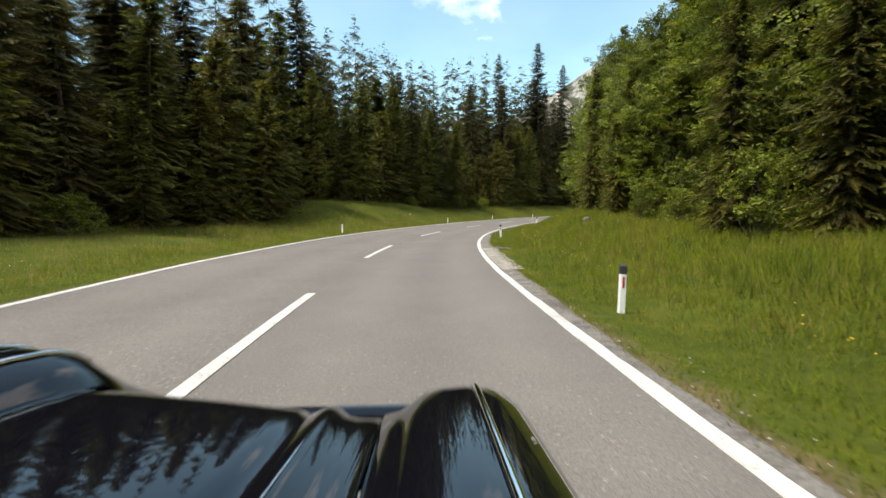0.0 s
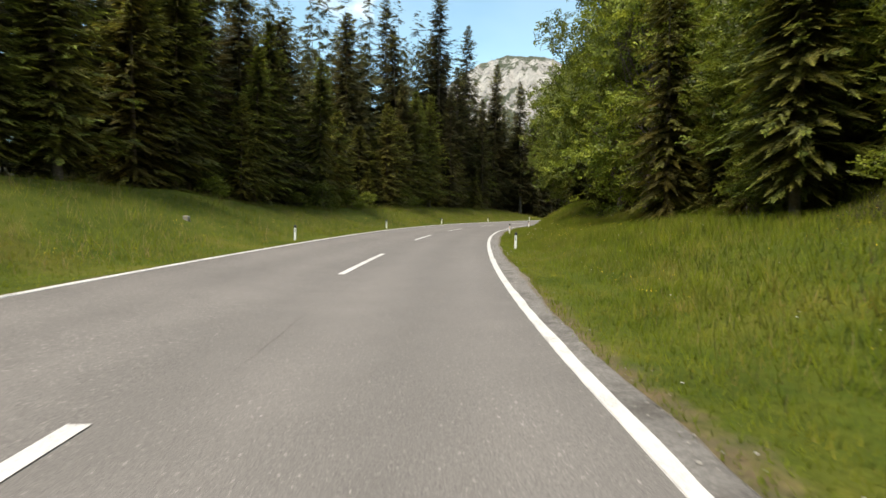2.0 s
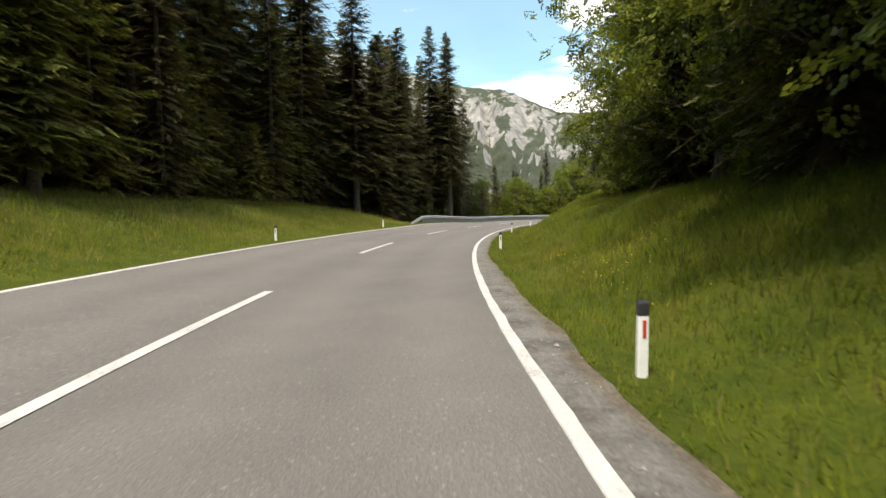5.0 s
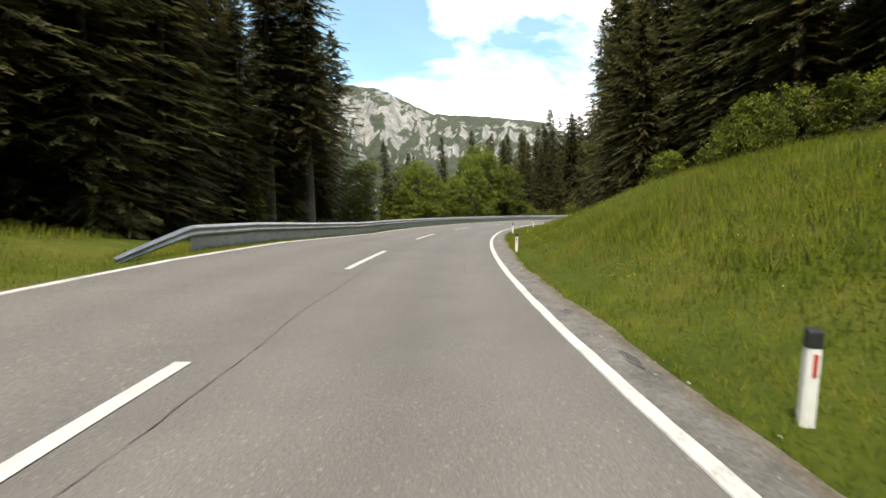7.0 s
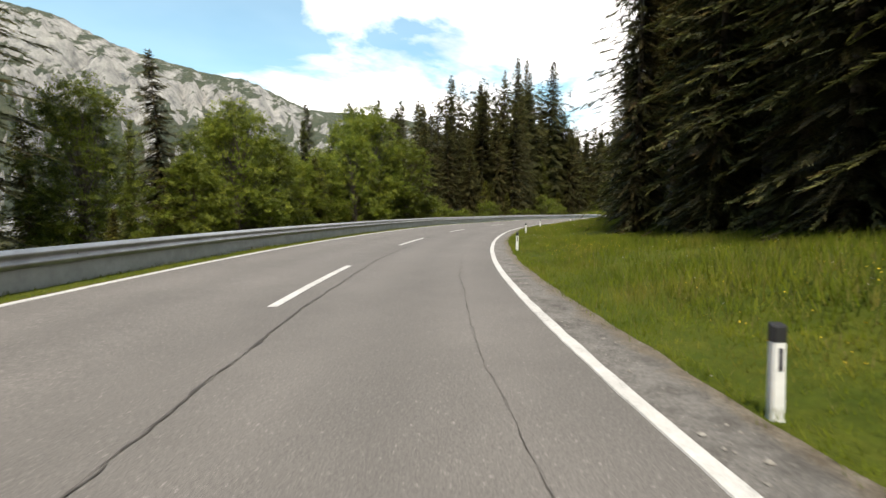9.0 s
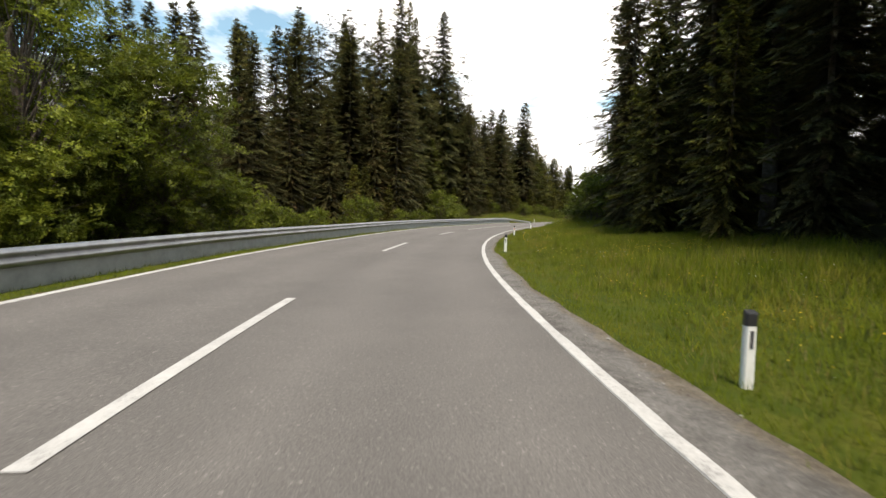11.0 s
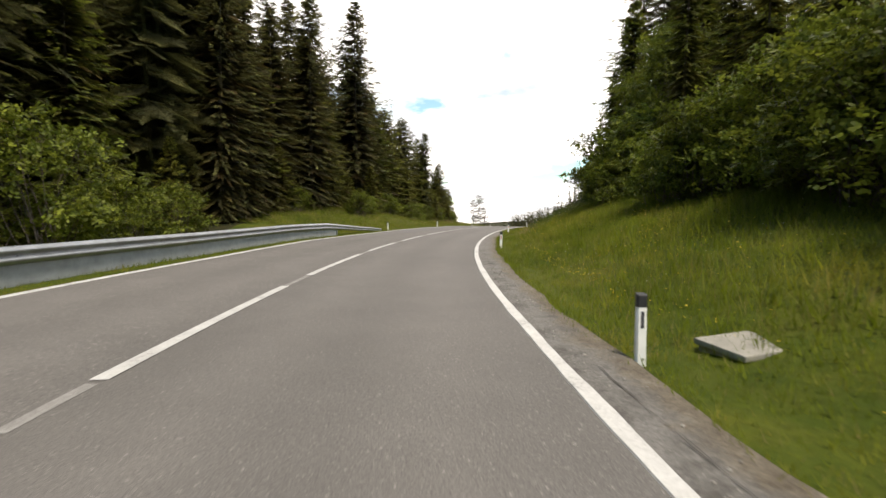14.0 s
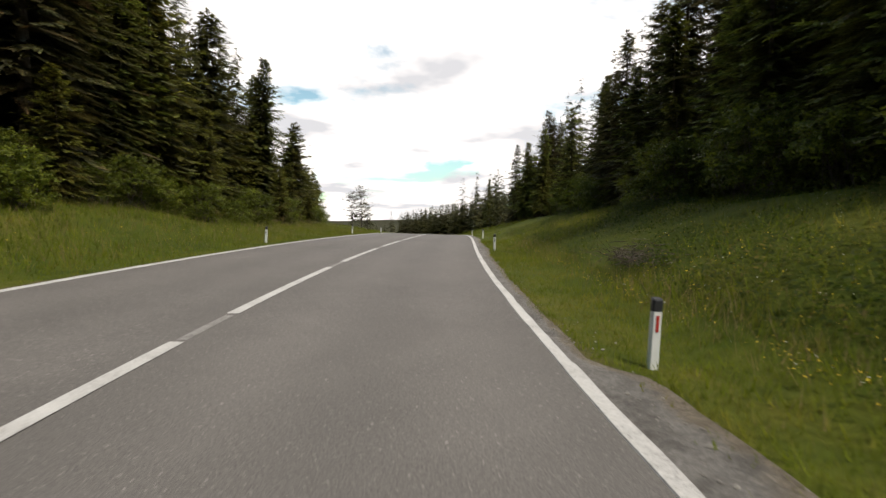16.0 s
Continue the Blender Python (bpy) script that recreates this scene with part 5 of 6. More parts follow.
LONE_LEFT_FAR = (
    (TALL[2], 226, -15, 0.98), (FULL[2], 187, -32, 0.9), (FULL[2], 199, -36, 1.0), (TALL[0], 221, -18.8, 0.95), (TALL[1], 208, -23.5, 1.0),
    (BUSHES[1], 212, -7.6, 1.15), (LEAFY[2], 170.5, -11, 0.9), (LEAFY[2], 173.5, -14, 1.0), (LEAFY[0], 167, -10.5, 0.8), 
    (FULL[1], 181, -17, 0.95), (FULL[0], 184, -15.5, 0.85), (FULL[0], 187.5, -17.5, 0.95), (TALL[1], 191, -16, 0.65), (TALL[1], 194, -17.5, 0.68),
    (TALL[1], 197.5, -15.5, 0.72), (TALL[0], 201, -16.5, 0.68), (TALL[0], 204.5, -15, 0.74), (TALL[0], 208, -17, 0.8), (FULL[0], 186, -13, 0.72),
    (TALL[1], 189.5, -14, 0.58), (FULL[0], 193, -13.5, 0.85), (TALL[1], 199, -19.5, 0.75), (TALL[1], 196, -20, 0.72), (FULL[0], 188, -21, 1.0),
    (TALL[1], 203, -20, 0.8),
)
LONE_RIGHT = (
    (DEAD[0], 213, 14.0, 0.9), (LARCHES[0], 63, 8.4, 0.75), (LARCHES[1], 67.5, 8.9, 1.0), (LEAFY[0], 72, 8.7, 1.1), (FULL[1], 77, 9.2, 0.95),
    (LARCHES[1], 35, 9.3, 0.85), (YOUNG[2], 42, 9.2, 0.9), (FULL[1], 86, 10.2, 0.95), (FULL[0], 93, 10.8, 0.9), (LEAFY[2], 98.5, 11, 1.0),
    (FULL[1], 130, 10.2, 0.95), (FULL[0], 137, 10.4, 0.95), (FULL[0], 143.5, 10.3, 0.95), (LARCHES[1], 195, 11.4, 0.95), (YOUNG[0], 201, 12.6, 0.8),
    (FULL[0], 184, 10.4, 0.9), (FULL[0], 189, 10.9, 0.95), (FULL[0], 193.5, 11.4, 0.9),
    (FULL[2], 131.5, 13.2, 0.95), (FULL[2], 188, 13.6, 0.95), (FULL[2], 184, 14.5, 1.0), (FULL[2], 192, 14.0, 0.85), (FULL[2], 180, 13.5, 0.95),
    (LARCHES[0], 212.5, 17.0, 0.85), (FULL[1], 209.5, 17.5, 0.8), (YOUNG[2], 207, 16.0, 0.95), (LARCHES[1], 216, 18.5, 0.95),
)
for kind, s, lat, k in LONE_LEFT:
    plant([kind], s, lat, k, 0.0, LW, 1.3)
for kind, s, lat, k in LONE_LEFT_FAR:
    plant([kind], s, lat, k, 0.0, LW, 1.4 if kind in TALL else 1.1)
for kind, s, lat, k in LONE_RIGHT:
    plant([kind], s, lat, k, 0.0, RW)
for kind, s, lat, k in ((LEAFY[0], 47, 10.0, 1.1), (LEAFY[2], 52, 9.9, 1.1), (LEAFY[2], 57, 10.6, 1.4), (LARCHES[0], 61, 10.4, 1.35), (FULL[2], 66, 11.6, 0.95),
                        (FULL[0], 111, 14.0, 0.9), (FULL[0], 115, 13.0, 0.95), (FULL[2], 119, 13.6, 0.85), (FULL[0], 123, 13.4, 0.95), (FULL[2], 127, 14.2, 0.85)):
    plant([kind], s, lat, k, 0.0, RW, 1.1)
for s, lat, k in ((60.5, 10.4, 0.85), (65.5, 9.6, 0.95), (70.5, 9.2, 1.0), (76.5, 9.4, 1.0), (83, 10.0, 0.95)):
    plant([CANOPY], s, lat, k, 0.0, RW)
for s, lat, k in ((313, -10.0, 0.68), (314.5, -11.6, 0.6), (316, -9.2, 0.45)):
    plant([PINE], s, lat, k, 0.0, "", 1.5)
# left, first stretch: young growth along the edge, taller spruces behind
wood(-1, -10, 104, 1.8, 0.3, 2.6, [YOUNG, LARCHES, FULL, YOUNG, LARCHES], 0.75, 1.1, 1.6, LW, 1.25)
wood(-1, 2, 84, 2.2, -0.3, 0.7, [YOUNG, BUSHES, YOUNG], 0.35, 0.6, 1.2, LW, 1.25)
wood(-1, -14, 36, 2.2, 2.2, 6.5, [FULLM, FULLM, LARCHES], 0.85, 1.05, 2.0, LW, 1.6)
wood(-1, 36, 80, 2.6, 2.8, 6.5, [FULLM, FULLM, FULLM, LARCHES], 0.85, 1.05, 2.4, LW, 1.65)
wood(-1, 78, 106, 1.8, 1.5, 7.0, [BIG, BIG, TALL], 0.85, 1.0, 2.3, LW, 1.35)
back(-1, -60, 36, 0.7, 5.0, 24.0, 16, 22)
back(-1, 0, 84, 0.7, 3.0, 14.0, 13, 17)
back(-1, -10, 100, 0.7, 5.0, 18.0, 4, 8)
back(-1, 36, 80, 0.6, 6.0, 14.0, 16, 20)
back(-1, 20, 84, 0.9, 14.0, 36.0, 20, 27)
back(-1, 78, 105, 0.4, 4.0, 24.0, 22, 28)
back(-1, 104, 112, 0.4, 4.0, 20.0, 15, 19)
# left, along the rail: tall bare trunks, then low broadleaf growth, then spruces again
wood(-1, 106, 112, 1.6, 1.5, 7.0, [BIG, TALL], 0.72, 0.8, 2.2, LW, 1.35)
wood(-1, 108, 128, 1.0, 1.0, 5.0, [FULLM, FULLM, FULL], 1.0, 1.12, 1.6, LW, 1.35)
wood(-1, 112, 132, 1.2, 3.0, 9.0, [TALL], 0.62, 0.7, 1.7, LW, 1.5)
wood(-1, 132, 137.5, 0.9, 2.5, 8.0, [FULL, FULLM], 0.9, 1.05, 1.6, LW, 1.2)
back(-1, 106, 122, 0.25, 5.0, 18.0, 18, 22)
wood(-1, 134, 142, 1.6, 7.0, 12.0, [TALL, BIG], 0.9, 1.0, 2.2, LW)
back(-1, 108, 132, 0.2, 4.0, 18.0, 12, 16)
back(-1, 129, 138, 0.3, 10.0, 26.0, 17, 23)
back(-1, 96, 138, 0.35, 3.0, 26.0, 12, 17)
wood(-1, 112, 150, 1.7, 0.8, 3.5, [YOUNG, BUSHES, YOUNG], 0.25, 0.45, 1.2, LW)
back(-1, 124, 152, 0.5, 14.0, 30.0, 5, 9)
wood(-1, 144, 176, 1.1, 0.6, 4.5, [LEAFY, BUSHES, LEAFY, YOUNG], 0.48, 0.7, 1.5, LW, 1.2)
wood(-1, 142, 176, 2.4, 4.0, 9.0, [YOUNG, FULLM, LEAFY], 0.5, 0.7, 1.8, LW, 1.2)
wood(-1, 176, 222, 2.3, -1.0, 0.8, [BUSHES], 0.4, 0.85, 1.2, LW, 1.15)
wood(-1, 146, 176, 2.6, 4.0, 12.0, [LEAFY, LEAFY, LARCHES, YOUNG], 0.55, 0.8, 2.2, LW)
wood(-1, 184, 204, 2.2, 4.0, 10.0, [FULLM, BUSHES, YOUNG], 0.5, 0.75, 2.2, LW)
wood(-1, 152, 174, 4.0, 2.0, 6.0, [LEAFY], 0.8, 1.0, 2.4, LW)
back(-1, 146, 180, 0.9, 12.0, 45.0, 6, 9)
wood(-1, 196, 226, 2.2, 0.2, 2.0, [YOUNG, YOUNG, BUSHES], 0.35, 0.6, 1.4, LW)
wood(-1, 202, 228, 1.15, 3.0, 9.0, [TALL, BIG, FULLM], 0.85, 1.0, 2.0, LW)
wood(-1, 177, 206, 1.9, 3.0, 14.0, [FULLM, FULL, FULLM], 0.7, 0.85, 2.2, LW, 1.2)
wood(-1, 206, 228, 1.6, 1.0, 3.0, [FULL, FULLM], 0.75, 1.0, 1.9, LW, 1.2)
back(-1, 206, 228, 0.4, 5.0, 16.0, 22, 26)
back(-1, 203, 232, 0.6, 10.0, 36.0, 17, 23)
wood(-1, 226, 249, 1.35, 0.2, 2.8, [FULL, FULLM, YOUNG, FULL], 0.85, 1.05, 1.5, LW, 1.35)
wood(-1, 249, 266, 1.35, 0.2, 2.8, [YOUNG, LARCHES, YOUNG, LARCHES], 0.8, 1.05, 1.5, LW, 1.45)
wood(-1, 218, 262, 1.5, 2.0, 6.0, [FULLM, FULLM, FULL, LARCHES], 0.88, 1.08, 1.9, LW, 1.6)
wood(-1, 238, 270, 1.1, -3.2, -0.4, [BUSHES, BUSHES, YOUNG], 0.3, 0.55, 1.0, LW, 1.3)
wood(-1, 262, 278, 1.1, -0.5, 3.0, [YOUNG, LARCHES, YOUNG], 0.7, 0.85, 1.3, LW, 1.6)
wood(-1, 278, 287, 1.3, -0.5, 3.0, [YOUNG], 0.45, 0.6, 1.2, LW, 1.6)
wood(-1, 232, 284, 2.0, -0.4, 1.2, [YOUNG, BUSHES], 0.4, 0.7, 1.2, LW, 1.3)
back(-1, 212, 232, 0.28, 3.0, 18.0, 21, 26)
back(-1, 226, 262, 0.2, 2.5, 14.0, 14, 19)
back(-1, 258, 272, 0.4, 1.0, 10.0, 9, 13)
back(-1, 270, 282, 0.35, 1.5, 10.0, 6, 8.5)
back(-1, 249, 267, 0.15, 1.0, 8.0, 10.5, 13)
# right: a lit hillside of mixed young growth
wood(1, -6, 66, 1.5, -0.2, 1.2, [YOUNG, BUSHES, YOUNG], 0.35, 0.65, 1.1, RW)
wood(1, -8, 66, 1.6, 0.8, 3.2, [YOUNG, LARCHES, LEAFY, YOUNG, LARCHES, BUSHES], 0.7, 1.05, 1.5, RW, 1.15)
wood(1, 6, 60, 1.3, 0.3, 4.5, [LEAFY, YOUNG, BUSHES, YOUNG], 0.55, 0.85, 1.2, RW, 1.3)
wood(1, 6, 60, 2.0, 4.0, 9.0, [LEAFY, YOUNG, LARCHES], 0.85, 1.05, 1.7, RW, 1.3)
wood(1, 58, 80, 1.8, 1.0, 4.0, [LARCHES, LEAFY, FULL], 0.95, 1.15, 1.8, RW)
wood(1, -8, 70, 2.0, 3.0, 7.5, [LARCHES, YOUNG, LEAFY], 0.9, 1.1, 1.8, RW, 1.2)
back(1, -30, 70, 0.55, 6.0, 28.0, 13, 18)
wood(1, 66, 100, 2.4, 0.6, 3.0, [LEAFY, LEAFY, FULL], 0.85, 1.1, 2.2, RW)
wood(1, 58, 122, 1.8, -0.3, 0.8, [BUSHES], 0.45, 0.75, 1.3, RW)
wood(1, 66, 104, 2.2, 3.5, 9.0, [LEAFY, FULLM, FULLM], 1.0, 1.15, 2.3, RW)
back(1, 66, 126, 0.5, 6.0, 28.0, 15, 20)
wood(1, 100, 122, 2.3, 0.8, 4.0, [LEAFY, BUSHES, LEAFY], 0.55, 0.75, 2.0, RW)
wood(1, 98, 128, 1.9, 2.8, 9.0, [FULLM, FULLM, TALL], 0.9, 1.05, 2.2, RW)
wood(1, 124, 194, 2.3, 0.4, 2.6, [FULL, FULL, FULL, YOUNG], 0.75, 1.0, 2.2, RW)
wood(1, 122, 196, 1.7, 2.8, 7.0, [FULLM, FULLM, TALL], 0.85, 1.0, 2.0, RW, 1.2)
back(1, 124, 198, 0.45, 5.0, 26.0, 15, 20)
wood(1, 194, 232, 2.0, 0.2, 2.4, [BUSHES, YOUNG, LARCHES, LEAFY], 0.5, 0.8, 1.6, RW)
wood(1, 198, 226, 1.7, 3.0, 7.0, [LARCHES, LEAFY, YOUNG, LEAFY], 0.58, 0.74, 1.8, RW, 1.2)
wood(1, 222, 237, 1.5, 0.8, 5.0, [YOUNG, LARCHES, LEAFY], 0.66, 0.82, 1.7, RW, 1.25)
wood(1, 237, 245, 1.4, 0.8, 4.0, [FULL, FULLM, LARCHES], 0.85, 1.0, 1.9, RW, 1.35)
wood(1, 245, 258, 1.2, 0.8, 5.0, [LARCHES, FULLM, LARCHES], 0.62, 0.74, 1.5, RW, 1.5)
wood(1, 238, 246, 1.5, 3.5, 8.0, [FULLM], 0.9, 1.05, 2.0, RW, 1.35)
wood(1, 240, 251, 2.0, -1.0, 3.0, [LARCHES, FULLM, LARCHES], 0.62, 0.78, 1.9, RW, 1.4)
wood(1, 251, 290, 1.7, -1.0, 3.0, [LARCHES, FULLM, LARCHES], 0.55, 0.72, 1.7, RW, 1.5)
wood(1, 194, 226, 1.0, -1.7, 0.2, [BUSHES], 0.7, 1.05, 1.1, RW, 1.15)
wood(1, 199, 236, 0.9, -0.5, 2.2, [BUSHES], 0.7, 1.05, 1.0, RW, 1.15)
wood(1, 204, 232, 1.6, 1.2, 3.0, [YOUNG, LEAFY, LARCHES], 0.6, 0.8, 1.4, RW)
back(1, 198, 224, 0.5, 6.0, 20.0, 8, 10.5)
back(1, 224, 240, 0.4, 5.0, 20.0, 9, 11)
back(1, 238, 247, 0.2, 2.5, 14.0, 12, 15)
back(1, 246, 264, 0.25, 2.0, 16.0, 9, 12)
back(1, 240, 294, 0.5, 1.5, 20.0, 9, 13)
back(1, 288, 330, 0.45, -4.0, 22.0, 8, 11)
wood(1, 232, 270, 1.5, -0.6, 1.0, [BUSHES, YOUNG, BUSHES, LARCHES], 0.5, 0.85, 1.2, RW, 1.2)
wood(1, 288, 306, 2.6, -2.0, 4.0, [FULLM, YOUNG, LARCHES], 0.45, 0.65, 2.2, RW)
for o in [q for m in MASTERS for q in (*m.children_recursive, m)]:
    bpy.data.objects.remove(o)

# ---- far woods and mountain ----


def back_woods():
    """The deep rows of the woods, and the low wood on the skyline past the crest."""
    g = np.random.default_rng(5)
    proto = []
    for i, (w, b) in enumerate(((3.2, 2.4), (3.6, 0.8), (4.0, 0.6), (3.0, 3.2))):
        outer, _ = conifer_crown(200 + i, 20.0, w, b, 32, 3, 0.35, 0.72, 0.58, 0.3, 0.35, 1.6)
        proto.append(np.concatenate([outer, boughs(200 + i, 20.0, w, b, 0.66, 34, 0.95, 0.42, 3, 2.6), spire(20.0, 14, 200 + i)]) / 20.0)
    # a slim dark stem inside each crown
    stem = np.array([[[-0.009, 0, -0.03], [0.009, 0, -0.03], [0.001, 0, 0.97], [-0.001, 0, 0.97]], [[0, -0.009, -0.03], [0, 0.009, -0.03], [0, 0.001, 0.97], [0, -0.001, 0.97]]])
    proto = [np.concatenate([p, stem]) for p in proto]
    places = [p for i, p in enumerate(BACK) if i % 5]
    for _ in range(150):
        s, d = g.uniform(292, 400), g.uniform(6.5, 42)
        x, y, h = at(s, d)
        places.append((x, y, float(ground_z(s, min(d, 12))) - 0.5, g.uniform(6, 9.5) + (300 - s) * 0.01))
    for _ in range(26):
        s, d = g.uniform(330, 400), g.uniform(-16, 4)
        x, y, h = at(s, d)
        places.append((x, y, float(ground_z(s, d)) - 0.5, g.uniform(4.5, 6.5)))
    # a far wood across the way, lower to its left end
    for _ in range(170):
        f = g.random()
        d = g.uniform(0, 30)
        places.append((251 - 11 * f + 0.93 * d, 91 - 21 * f - 0.36 * d, -4.5, 5.0 + 5.2 * f + g.uniform(-0.6, 0.6)))
    quads = []
    for x, y, z, k in places:
        q = proto[g.integers(4)]
        a = g.uniform(0, 6.28)
        c, sn = math.cos(a), math.sin(a)
        q = np.stack([q[..., 0] * c - q[..., 1] * sn, q[..., 0] * sn + q[..., 1] * c, q[..., 2]], -1) * k
        if x > 236:
            q[..., :2] *= 1.7  # the wood past the crest is of broad, low trees
        quads.append(q + np.array([x, y, z]))
    ob = new("back_woods", quads_mesh("back_woods", np.concatenate(quads), BACK_NEEDLE))
    tagged(ob, "dense dark spruce woods behind the front trees", "woods", "", "stuff")


back_woods()


def mountain_mat():
    k = Mat("mountain_rock")
    tall = k.n.new("ShaderNodeMapping")
    tall.inputs["Scale"].default_value = (1, 1, 0.3)
    k.l.new(k.coords(), tall.inputs[0])
    streak = k.mix(k.noise(0.012, 8, 0.7), k.noise(0.035, 8, 0.75, tall.outputs[0]), 0.55)
    rock = k.ramp(streak, [(0.38, (0.075, 0.078, 0.08)), (0.48, (0.26, 0.245, 0.222)), (0.6, (0.42, 0.395, 0.355))])
    green = k.ramp(k.noise(0.02, 6, 0.7), [(0.35, (0.025, 0.036, 0.018)), (0.55, (0.05, 0.058, 0.028)), (0.75, (0.085, 0.08, 0.05))])
    cover = k.n.new("ShaderNodeAttribute")
    cover.attribute_name = "meadow"
    edge = k.mix(cover.outputs["Fac"], k.mix(k.noise(0.008, 9, 0.78), k.noise(0.03, 6, 0.8), 0.4), 0.66)
    k.colour(k.mix(rock, green, k.ramp(edge, [(0.46, 0.0), (0.51, 1.0)]))).set(roughness=0.95)
    k.bump(k.noise(0.02, 8, 0.75), 1.0, 25)
    return k.m


def mountain():
    """A rocky ridge far off, its foot in woods: height angle of the skyline by compass bearing."""
    bearing = (-40, -10, 6, 14, 18, 21, 25, 30, 36, 41, 47, 53, 59, 66, 74, 82)
    skyline = (4, 6, 9, 13.5, 16, 16.9, 16.6, 14.8, 13.6, 13.0, 10.6, 10.3, 9.6, 5.5, 1.0, -2.5)
    g = np.random.default_rng(9)
    b = np.arange(-40, 82.1, 0.3)
    d = np.linspace(0, 1, 64)
    top = np.interp(b, bearing, skyline)
    cx, cy = 40.0, 60.0
    z = np.zeros((len(b), len(d)))
    for i, q in enumerate(b):
        full = 3300 * math.tan(radians(top[i]))
        for j, t in enumerate(d):
            big = noise.fractal(Vector((q * 0.13, t * 3.0, 3.0)), 0.9, 2.1, 4)
            gully = 1 - abs(noise.noise(Vector((q * 0.42 + 0.5 * big, t * 1.6, 8.0)))) * 2
            fine = noise.fractal(Vector((q * 1.1, t * 16.0, 5.0)), 0.8, 2.1, 5)
            # terraces: steep walls with gentler ground between
            w = t + 0.10 * big + 0.05 * gully
            step = math.floor(w * 5) + min(1.0, max(0.0, (w * 5 % 1 - 0.45) / 0.4)) ** 1.2
            body = (0.7 * w ** 1.4 + 0.3 * step / 5) if w > 0 else 0
            fade = 1 - max(0.0, (t - 0.8) / 0.2)
            line = t ** 1.3 if t < 1 else 1
            z[i, j] = full * (body * fade + line * (1 - fade) + 0.032 * fine * min(1, t * 4) * (0.4 + 0.6 * fade)) - 25 * (1 - t)
    z[:, 0] = -150  # its foot lies below the plain
    dist = 1150 + 2150 * d
    a = np.radians(b)
    verts = np.stack([cx + np.sin(a)[:, None] * dist, cy + np.cos(a)[:, None] * dist, z], -1).reshape(-1, 3)
    slope = np.gradient(z, axis=1) / (dist[1] - dist[0])
    across = np.gradient(z, axis=0) / (radians(0.3) * dist)
    # woods on the lower slopes, rock where it is steep
    cover = np.clip(1.2 - np.hypot(slope, across) * 0.85 + np.clip(1.35 - 2.5 * d, 0, 1) - 0.13 * np.clip((d - 0.5) / 0.3, 0, 1), 0, 1).ravel()
    k = len(d)
    faces = [(i * k + j, (i + 1) * k + j, (i + 1) * k + j + 1, i * k + j + 1) for i in range(len(b) - 1) for j in range(k - 1)]
    me = mesh_of("mountain", verts, faces, mountain_mat(), True)
    at_ = me.attributes.new("meadow", "FLOAT", "POINT")
    at_.data.foreach_set("value", cover)
    tagged(new("mountain", me), "distant grey limestone ridge with green slopes", "mountain", "", "structure")


mountain()

# ---- grass and flowers ----


def blades(s0, s1, side, near, far, per_m2, height, seed, width=0.008):
    g = np.random.default_rng(seed)
    n = int((s1 - s0) * (far - near) * per_m2)
    s = g.uniform(s0, s1, n)
    d = near + (far - near) * g.random(n)
    limit = np.interp(s, LEFT_S, LEFT_D) if side < 0 else np.interp(s, RIGHT_S, RIGHT_D)
    edge = np.interp(s, (-66, 5, 7, 12.9, 14, 60, 200, 246, 258), (3.5, 3.55, 3.74, 3.78, 3.62, 3.88, 4.02, 3.7, 3.8)) if side > 0 else 3.62
    keep = (d < limit + 2.0) & (d > edge + g.uniform(-0.12, 0.25, n))
    if side > 0:
        keep &= (np.abs(s - 13.26) > 0.26) | (d > 4.3)
    s, d = s[keep], d[keep]
    n = len(s)
    lat = side * d
    x, y, _ = at(s, lat)
    z = ground_z(s, lat) + lumps(x, y, 1.1, 0.035) * (d > 4.6) - 0.03
    tall = height * g.uniform(0.45, 1.2, n) * np.clip(0.38 + (d - 4.0) * 0.45, 0.33, 1.0) * (1 + 0.35 * np.sin(x * 0.9) * np.sin(y * 0.7 + 1))
    a = g.uniform(0, 2 * np.pi, n)
    lean = tall * g.uniform(0.2, 1.0, n)
    w = width * g.uniform(0.7, 1.5, n)
    root = np.stack([x, y, z], -1)
    sidev = np.stack([-np.sin(a), np.cos(a), 0 * a], -1) * w[:, None]
    tip = root + np.stack([np.cos(a) * lean, np.sin(a) * lean, tall], -1)
    return np.stack([root - sidev, root + sidev, tip], 1)


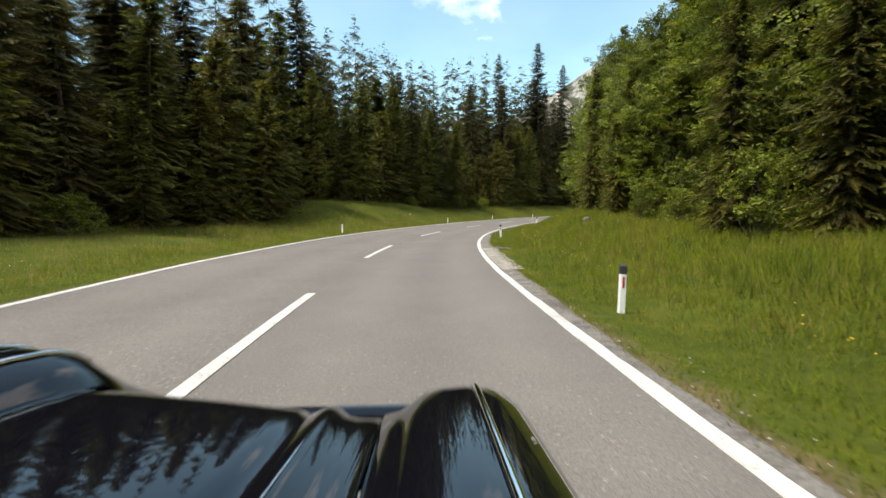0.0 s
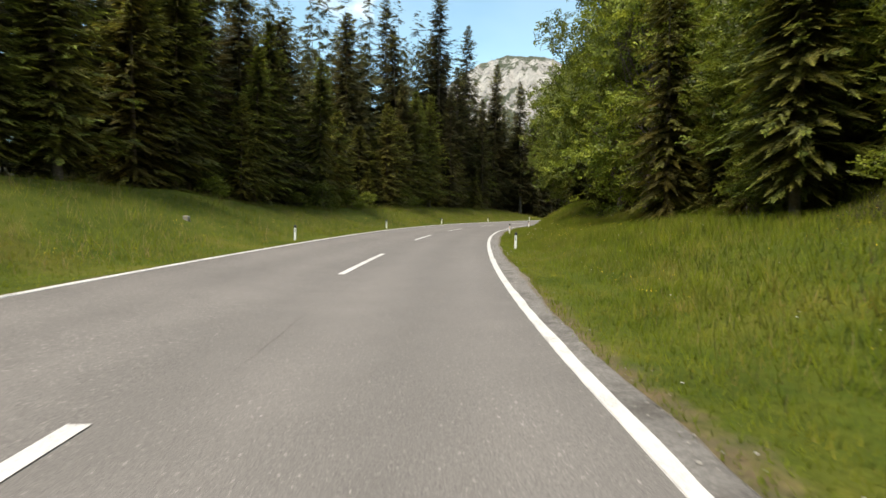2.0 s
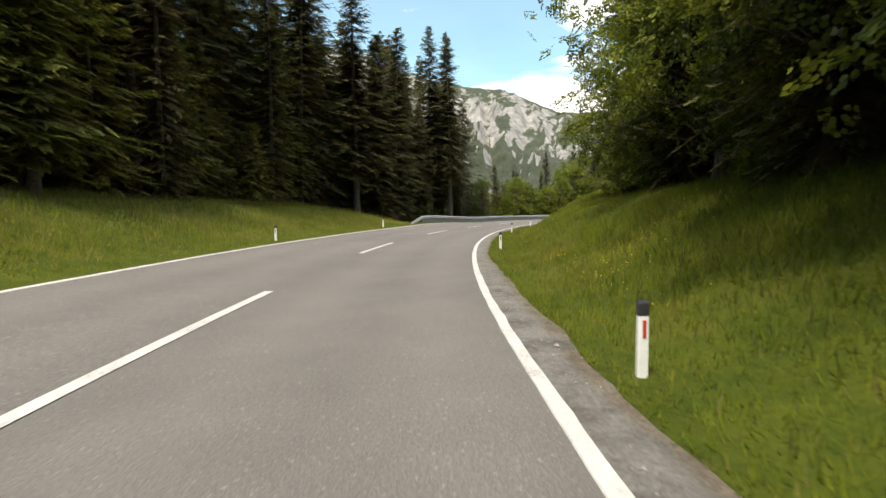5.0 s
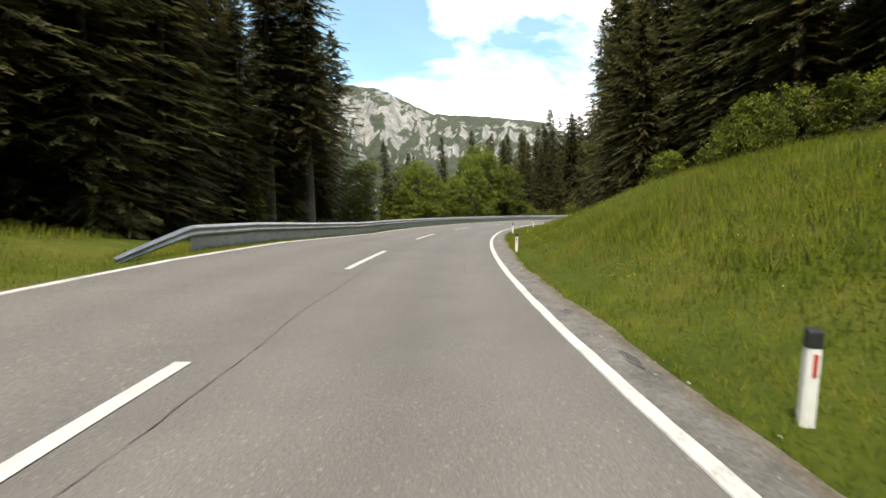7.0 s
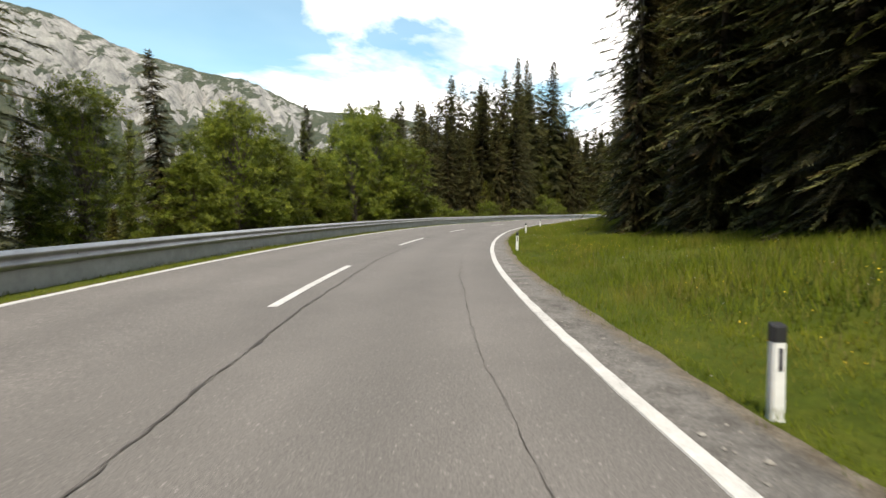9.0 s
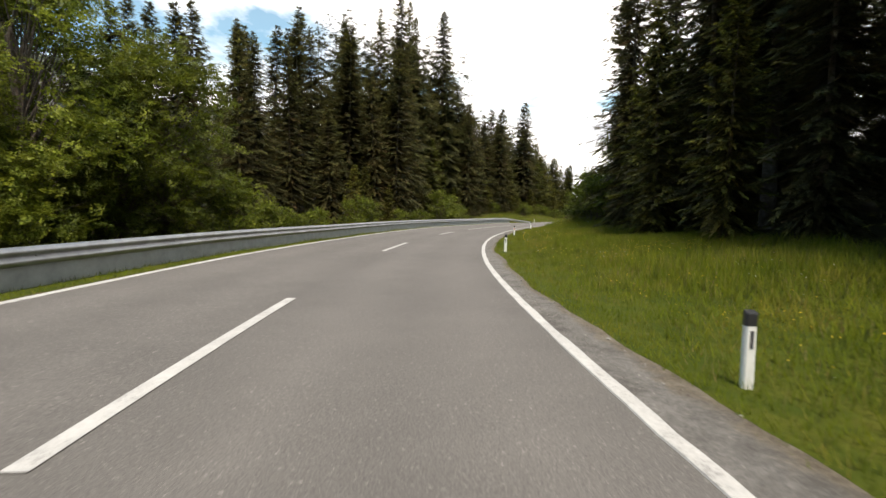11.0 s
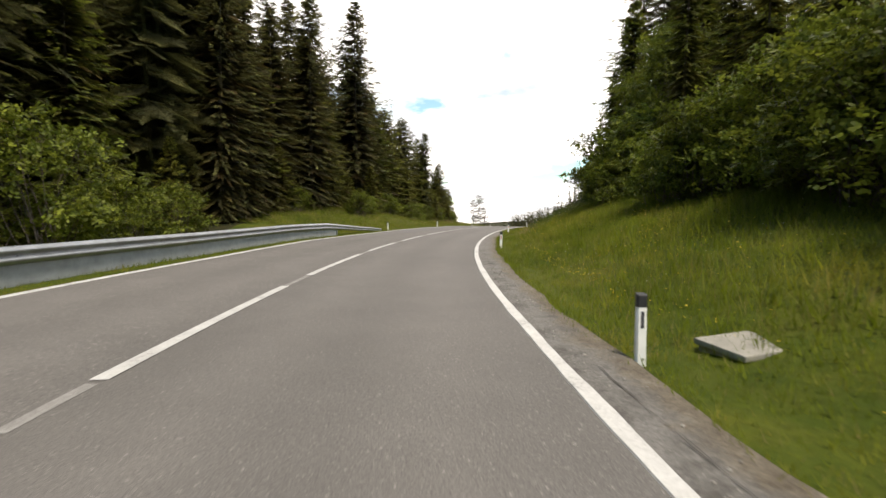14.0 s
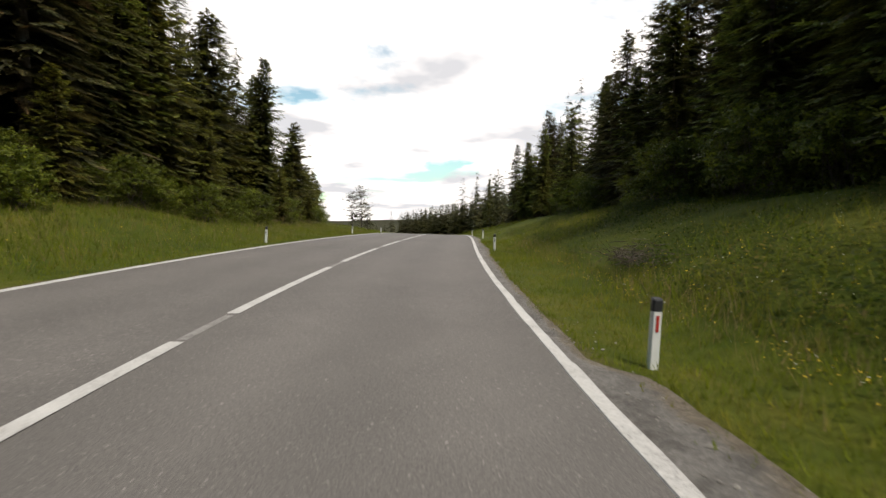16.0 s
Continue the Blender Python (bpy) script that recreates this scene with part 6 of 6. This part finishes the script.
def weed_leaves(s0, s1, side, near, per_m2, height, seed):
    """Coarse herbs: leaves at all heights, thick in clumps."""
    g = np.random.default_rng(seed)
    n = int((s1 - s0) * 6.5 * per_m2)
    s, d = g.uniform(s0, s1, n), near + 6.5 * g.random(n)
    limit = np.interp(s, LEFT_S, LEFT_D) if side < 0 else np.interp(s, RIGHT_S, RIGHT_D)
    x, y, _ = at(s, side * d)
    clump = 0.55 + lumps(x, y, 0.9, 0.5) + lumps(x, y, 3.0, 0.4)
    keep = (d < limit + 1.5) & (clump > g.random(n) * 0.8) & (d > near + 0.5 * g.random(n))
    s, d, x, y, clump = s[keep], d[keep], x[keep], y[keep], clump[keep]
    n = len(s)
    z = ground_z(s, side * d) + height * np.clip(clump, 0.2, 1.3) * g.random(n) ** 0.8
    a, tilt, size = g.uniform(0, 6.28, n), g.normal(0.2, 0.5, n), g.uniform(0.018, 0.045, n)
    ax = np.stack([np.cos(a) * np.cos(tilt), np.sin(a) * np.cos(tilt), -np.sin(tilt)], -1) * size[:, None]
    wv = np.stack([-np.sin(a), np.cos(a), g.normal(0, 0.4, n)], -1) * (0.45 * size)[:, None]
    p = np.stack([x, y, z], -1)
    return np.stack([p - ax, p + wv, p + ax, p - wv], 1)


def build_grass():
    for name, side, rows in (("meadow_grass_right", 1, ((-4, 60, 3.5, 6.0, 350, 0.22), (60, 150, 3.7, 6.0, 320, 0.2), (150, 256, 3.7, 6.0, 320, 0.2), (-4, 226, 6.0, 11.5, 260, 0.30), (226, 256, 6.0, 11.5, 80, 0.30), (256, 330, 4.0, 10, 30, 0.3))),
                             ("meadow_grass_left", -1, ((0, 108, 3.7, 7.0, 130, 0.2), (0, 112, 7.0, 15, 75, 0.3), (108, 226, 3.64, 5.2, 260, 0.22), (226, 270, 3.7, 12, 120, 0.24), (270, 330, 3.85, 11, 30, 0.3)))):
        q = np.concatenate([blades(a, b, side, n, f, k, hh, 300 + i + 10 * side, 0.0065 if n < 6 and side > 0 else 0.009) for i, (a, b, n, f, k, hh) in enumerate(rows)])
        tagged(new(name.rsplit("_", 1)[0], quads_mesh(name, q, BLADE, True)), "knee-high meadow grass beside the road", "grass", "", "stuff")
    g = np.random.default_rng(93)
    n = 16000
    s = g.uniform(-4, 256, n)
    lat = np.interp(s, *EDGE_OF_GRASS[0]) + wander(np.sort(s), 0.06, 1.3, 94)[np.argsort(np.argsort(s))] + g.normal(0.06, 0.06, n)
    x, y, _ = at(s, lat)
    z = ground_z(s, np.clip(lat, -3.88, 3.88)) - 0.01
    a, tall = g.uniform(0, 6.28, n), g.uniform(0.03, 0.1, n)
    root, sv = np.stack([x, y, z], -1), np.stack([-np.sin(a), np.cos(a), 0 * a], -1) * 0.005
    tip = root + np.stack([np.cos(a) * tall * 0.8, np.sin(a) * tall * 0.8, tall], -1)
    tagged(new("edge_grass", quads_mesh("edge_grass", np.stack([root - sv, root + sv, tip], 1), BLADE, True)), "short grass creeping over the road edge", "grass", "", "stuff")
    q = np.concatenate([blades(-4, 256, 1, 4.2, 11.5, 30, 0.09, 411, 0.014), blades(0, 108, -1, 4.2, 14, 18, 0.1, 412, 0.018)])
    tagged(new("meadow_herbs", quads_mesh("meadow_herbs", q, HERB, True)), "low broad-leaved herbs between the grasses", "plants", "", "stuff")
    weeds = np.concatenate([weed_leaves(196, 226, 1, 6.2, 70, 0.30, 421), weed_leaves(226, 262, 1, 5.35, 400, 0.42, 422), weed_leaves(228, 268, -1, 6.5, 60, 0.4, 423)])
    tagged(new("tall_weeds", quads_mesh("tall_weeds", weeds, WEED)), "dark green broad-leaved weeds on the bank", "plants", "", "stuff")
    q = np.concatenate([blades(224, 252, 1, 5.1, 5.7, 80, 0.3, 404, 0.004), blades(-4, 256, 1, 4.3, 11.5, 26, 0.26, 401, 0.0025), blades(0, 108, -1, 4.5, 14, 16, 0.5, 402, 0.004), blades(226, 270, -1, 4.5, 12, 18, 0.5, 403, 0.004)])
    tagged(new("dry_stalks", quads_mesh("dry_stalks", q, STALK, True)), "thin dry seed stalks above the meadow grass", "grass", "", "stuff")
    g = np.random.default_rng(77)
    for name, mat, count, label in (("yellow_flowers", YELLOW, 12000, "scattered small yellow meadow flowers"), ("white_flowers", WHITE, 3400, "scattered small white meadow flowers")):
        cen = [(g.uniform(-4, 256), g.choice((-1, 1, 1, 1)), 4.9 + 5 * g.random() ** 1.5, g.uniform(0.3, 1.0)) for _ in range(300)]
        if mat is YELLOW:
            cen[:12] = [(a, 1, b, 0.8) for a, b in ((10, 9), (14, 9.2), (18, 8.6), (22, 8.8), (25, 7.6), (167, 6), (168.5, 7), (231, 5.2), (236, 5.2), (125, 6.5), (141, 6), (44, 7))]
        else:
            cen[:8] = [(a, 1, b, 1.2) for a, b in ((231, 7.0), (234, 8.2), (237, 7.4), (240, 8.6), (244, 8.0), (233, 6.2), (238, 6.4), (229, 8.8))]
        quads = []
        for _ in range(count):
            s0, side, d0, spread = cen[int(len(cen) * g.random() ** 1.6)]
            if side < 0 and 108 < s0 < 228:
                continue
            s, d = s0 + g.normal(0, 1.8) * spread, max(5.1, d0 + g.normal(0, 0.9) * spread)
            x, y, _ = at(s, side * d)
            z = float(ground_z(s, side * d)) + g.uniform(0.08, 0.3)
            r = g.uniform(0.0045, 0.0085) * (1.0 if mat is YELLOW else 0.8)
            t = g.normal(0, 0.45, 2)
            u, v = np.array([1, 0, t[0]]) * r, np.array([0, 1, t[1]]) * r
            p = np.array([float(x), float(y), z])
            quads.append([p - u - v * 0.4, p + u * 0.4 - v, p + u + v * 0.4, p - u * 0.4 + v])
            quads.append([p - u * 0.4 - v - [0, 0, 0.006], p + u - v * 0.4, p + u * 0.4 + v - [0, 0, 0.006], p - u + v * 0.4])
        tagged(new(name, quads_mesh(name, np.array(quads), mat)), label, "flowers", "", "stuff")


build_grass()
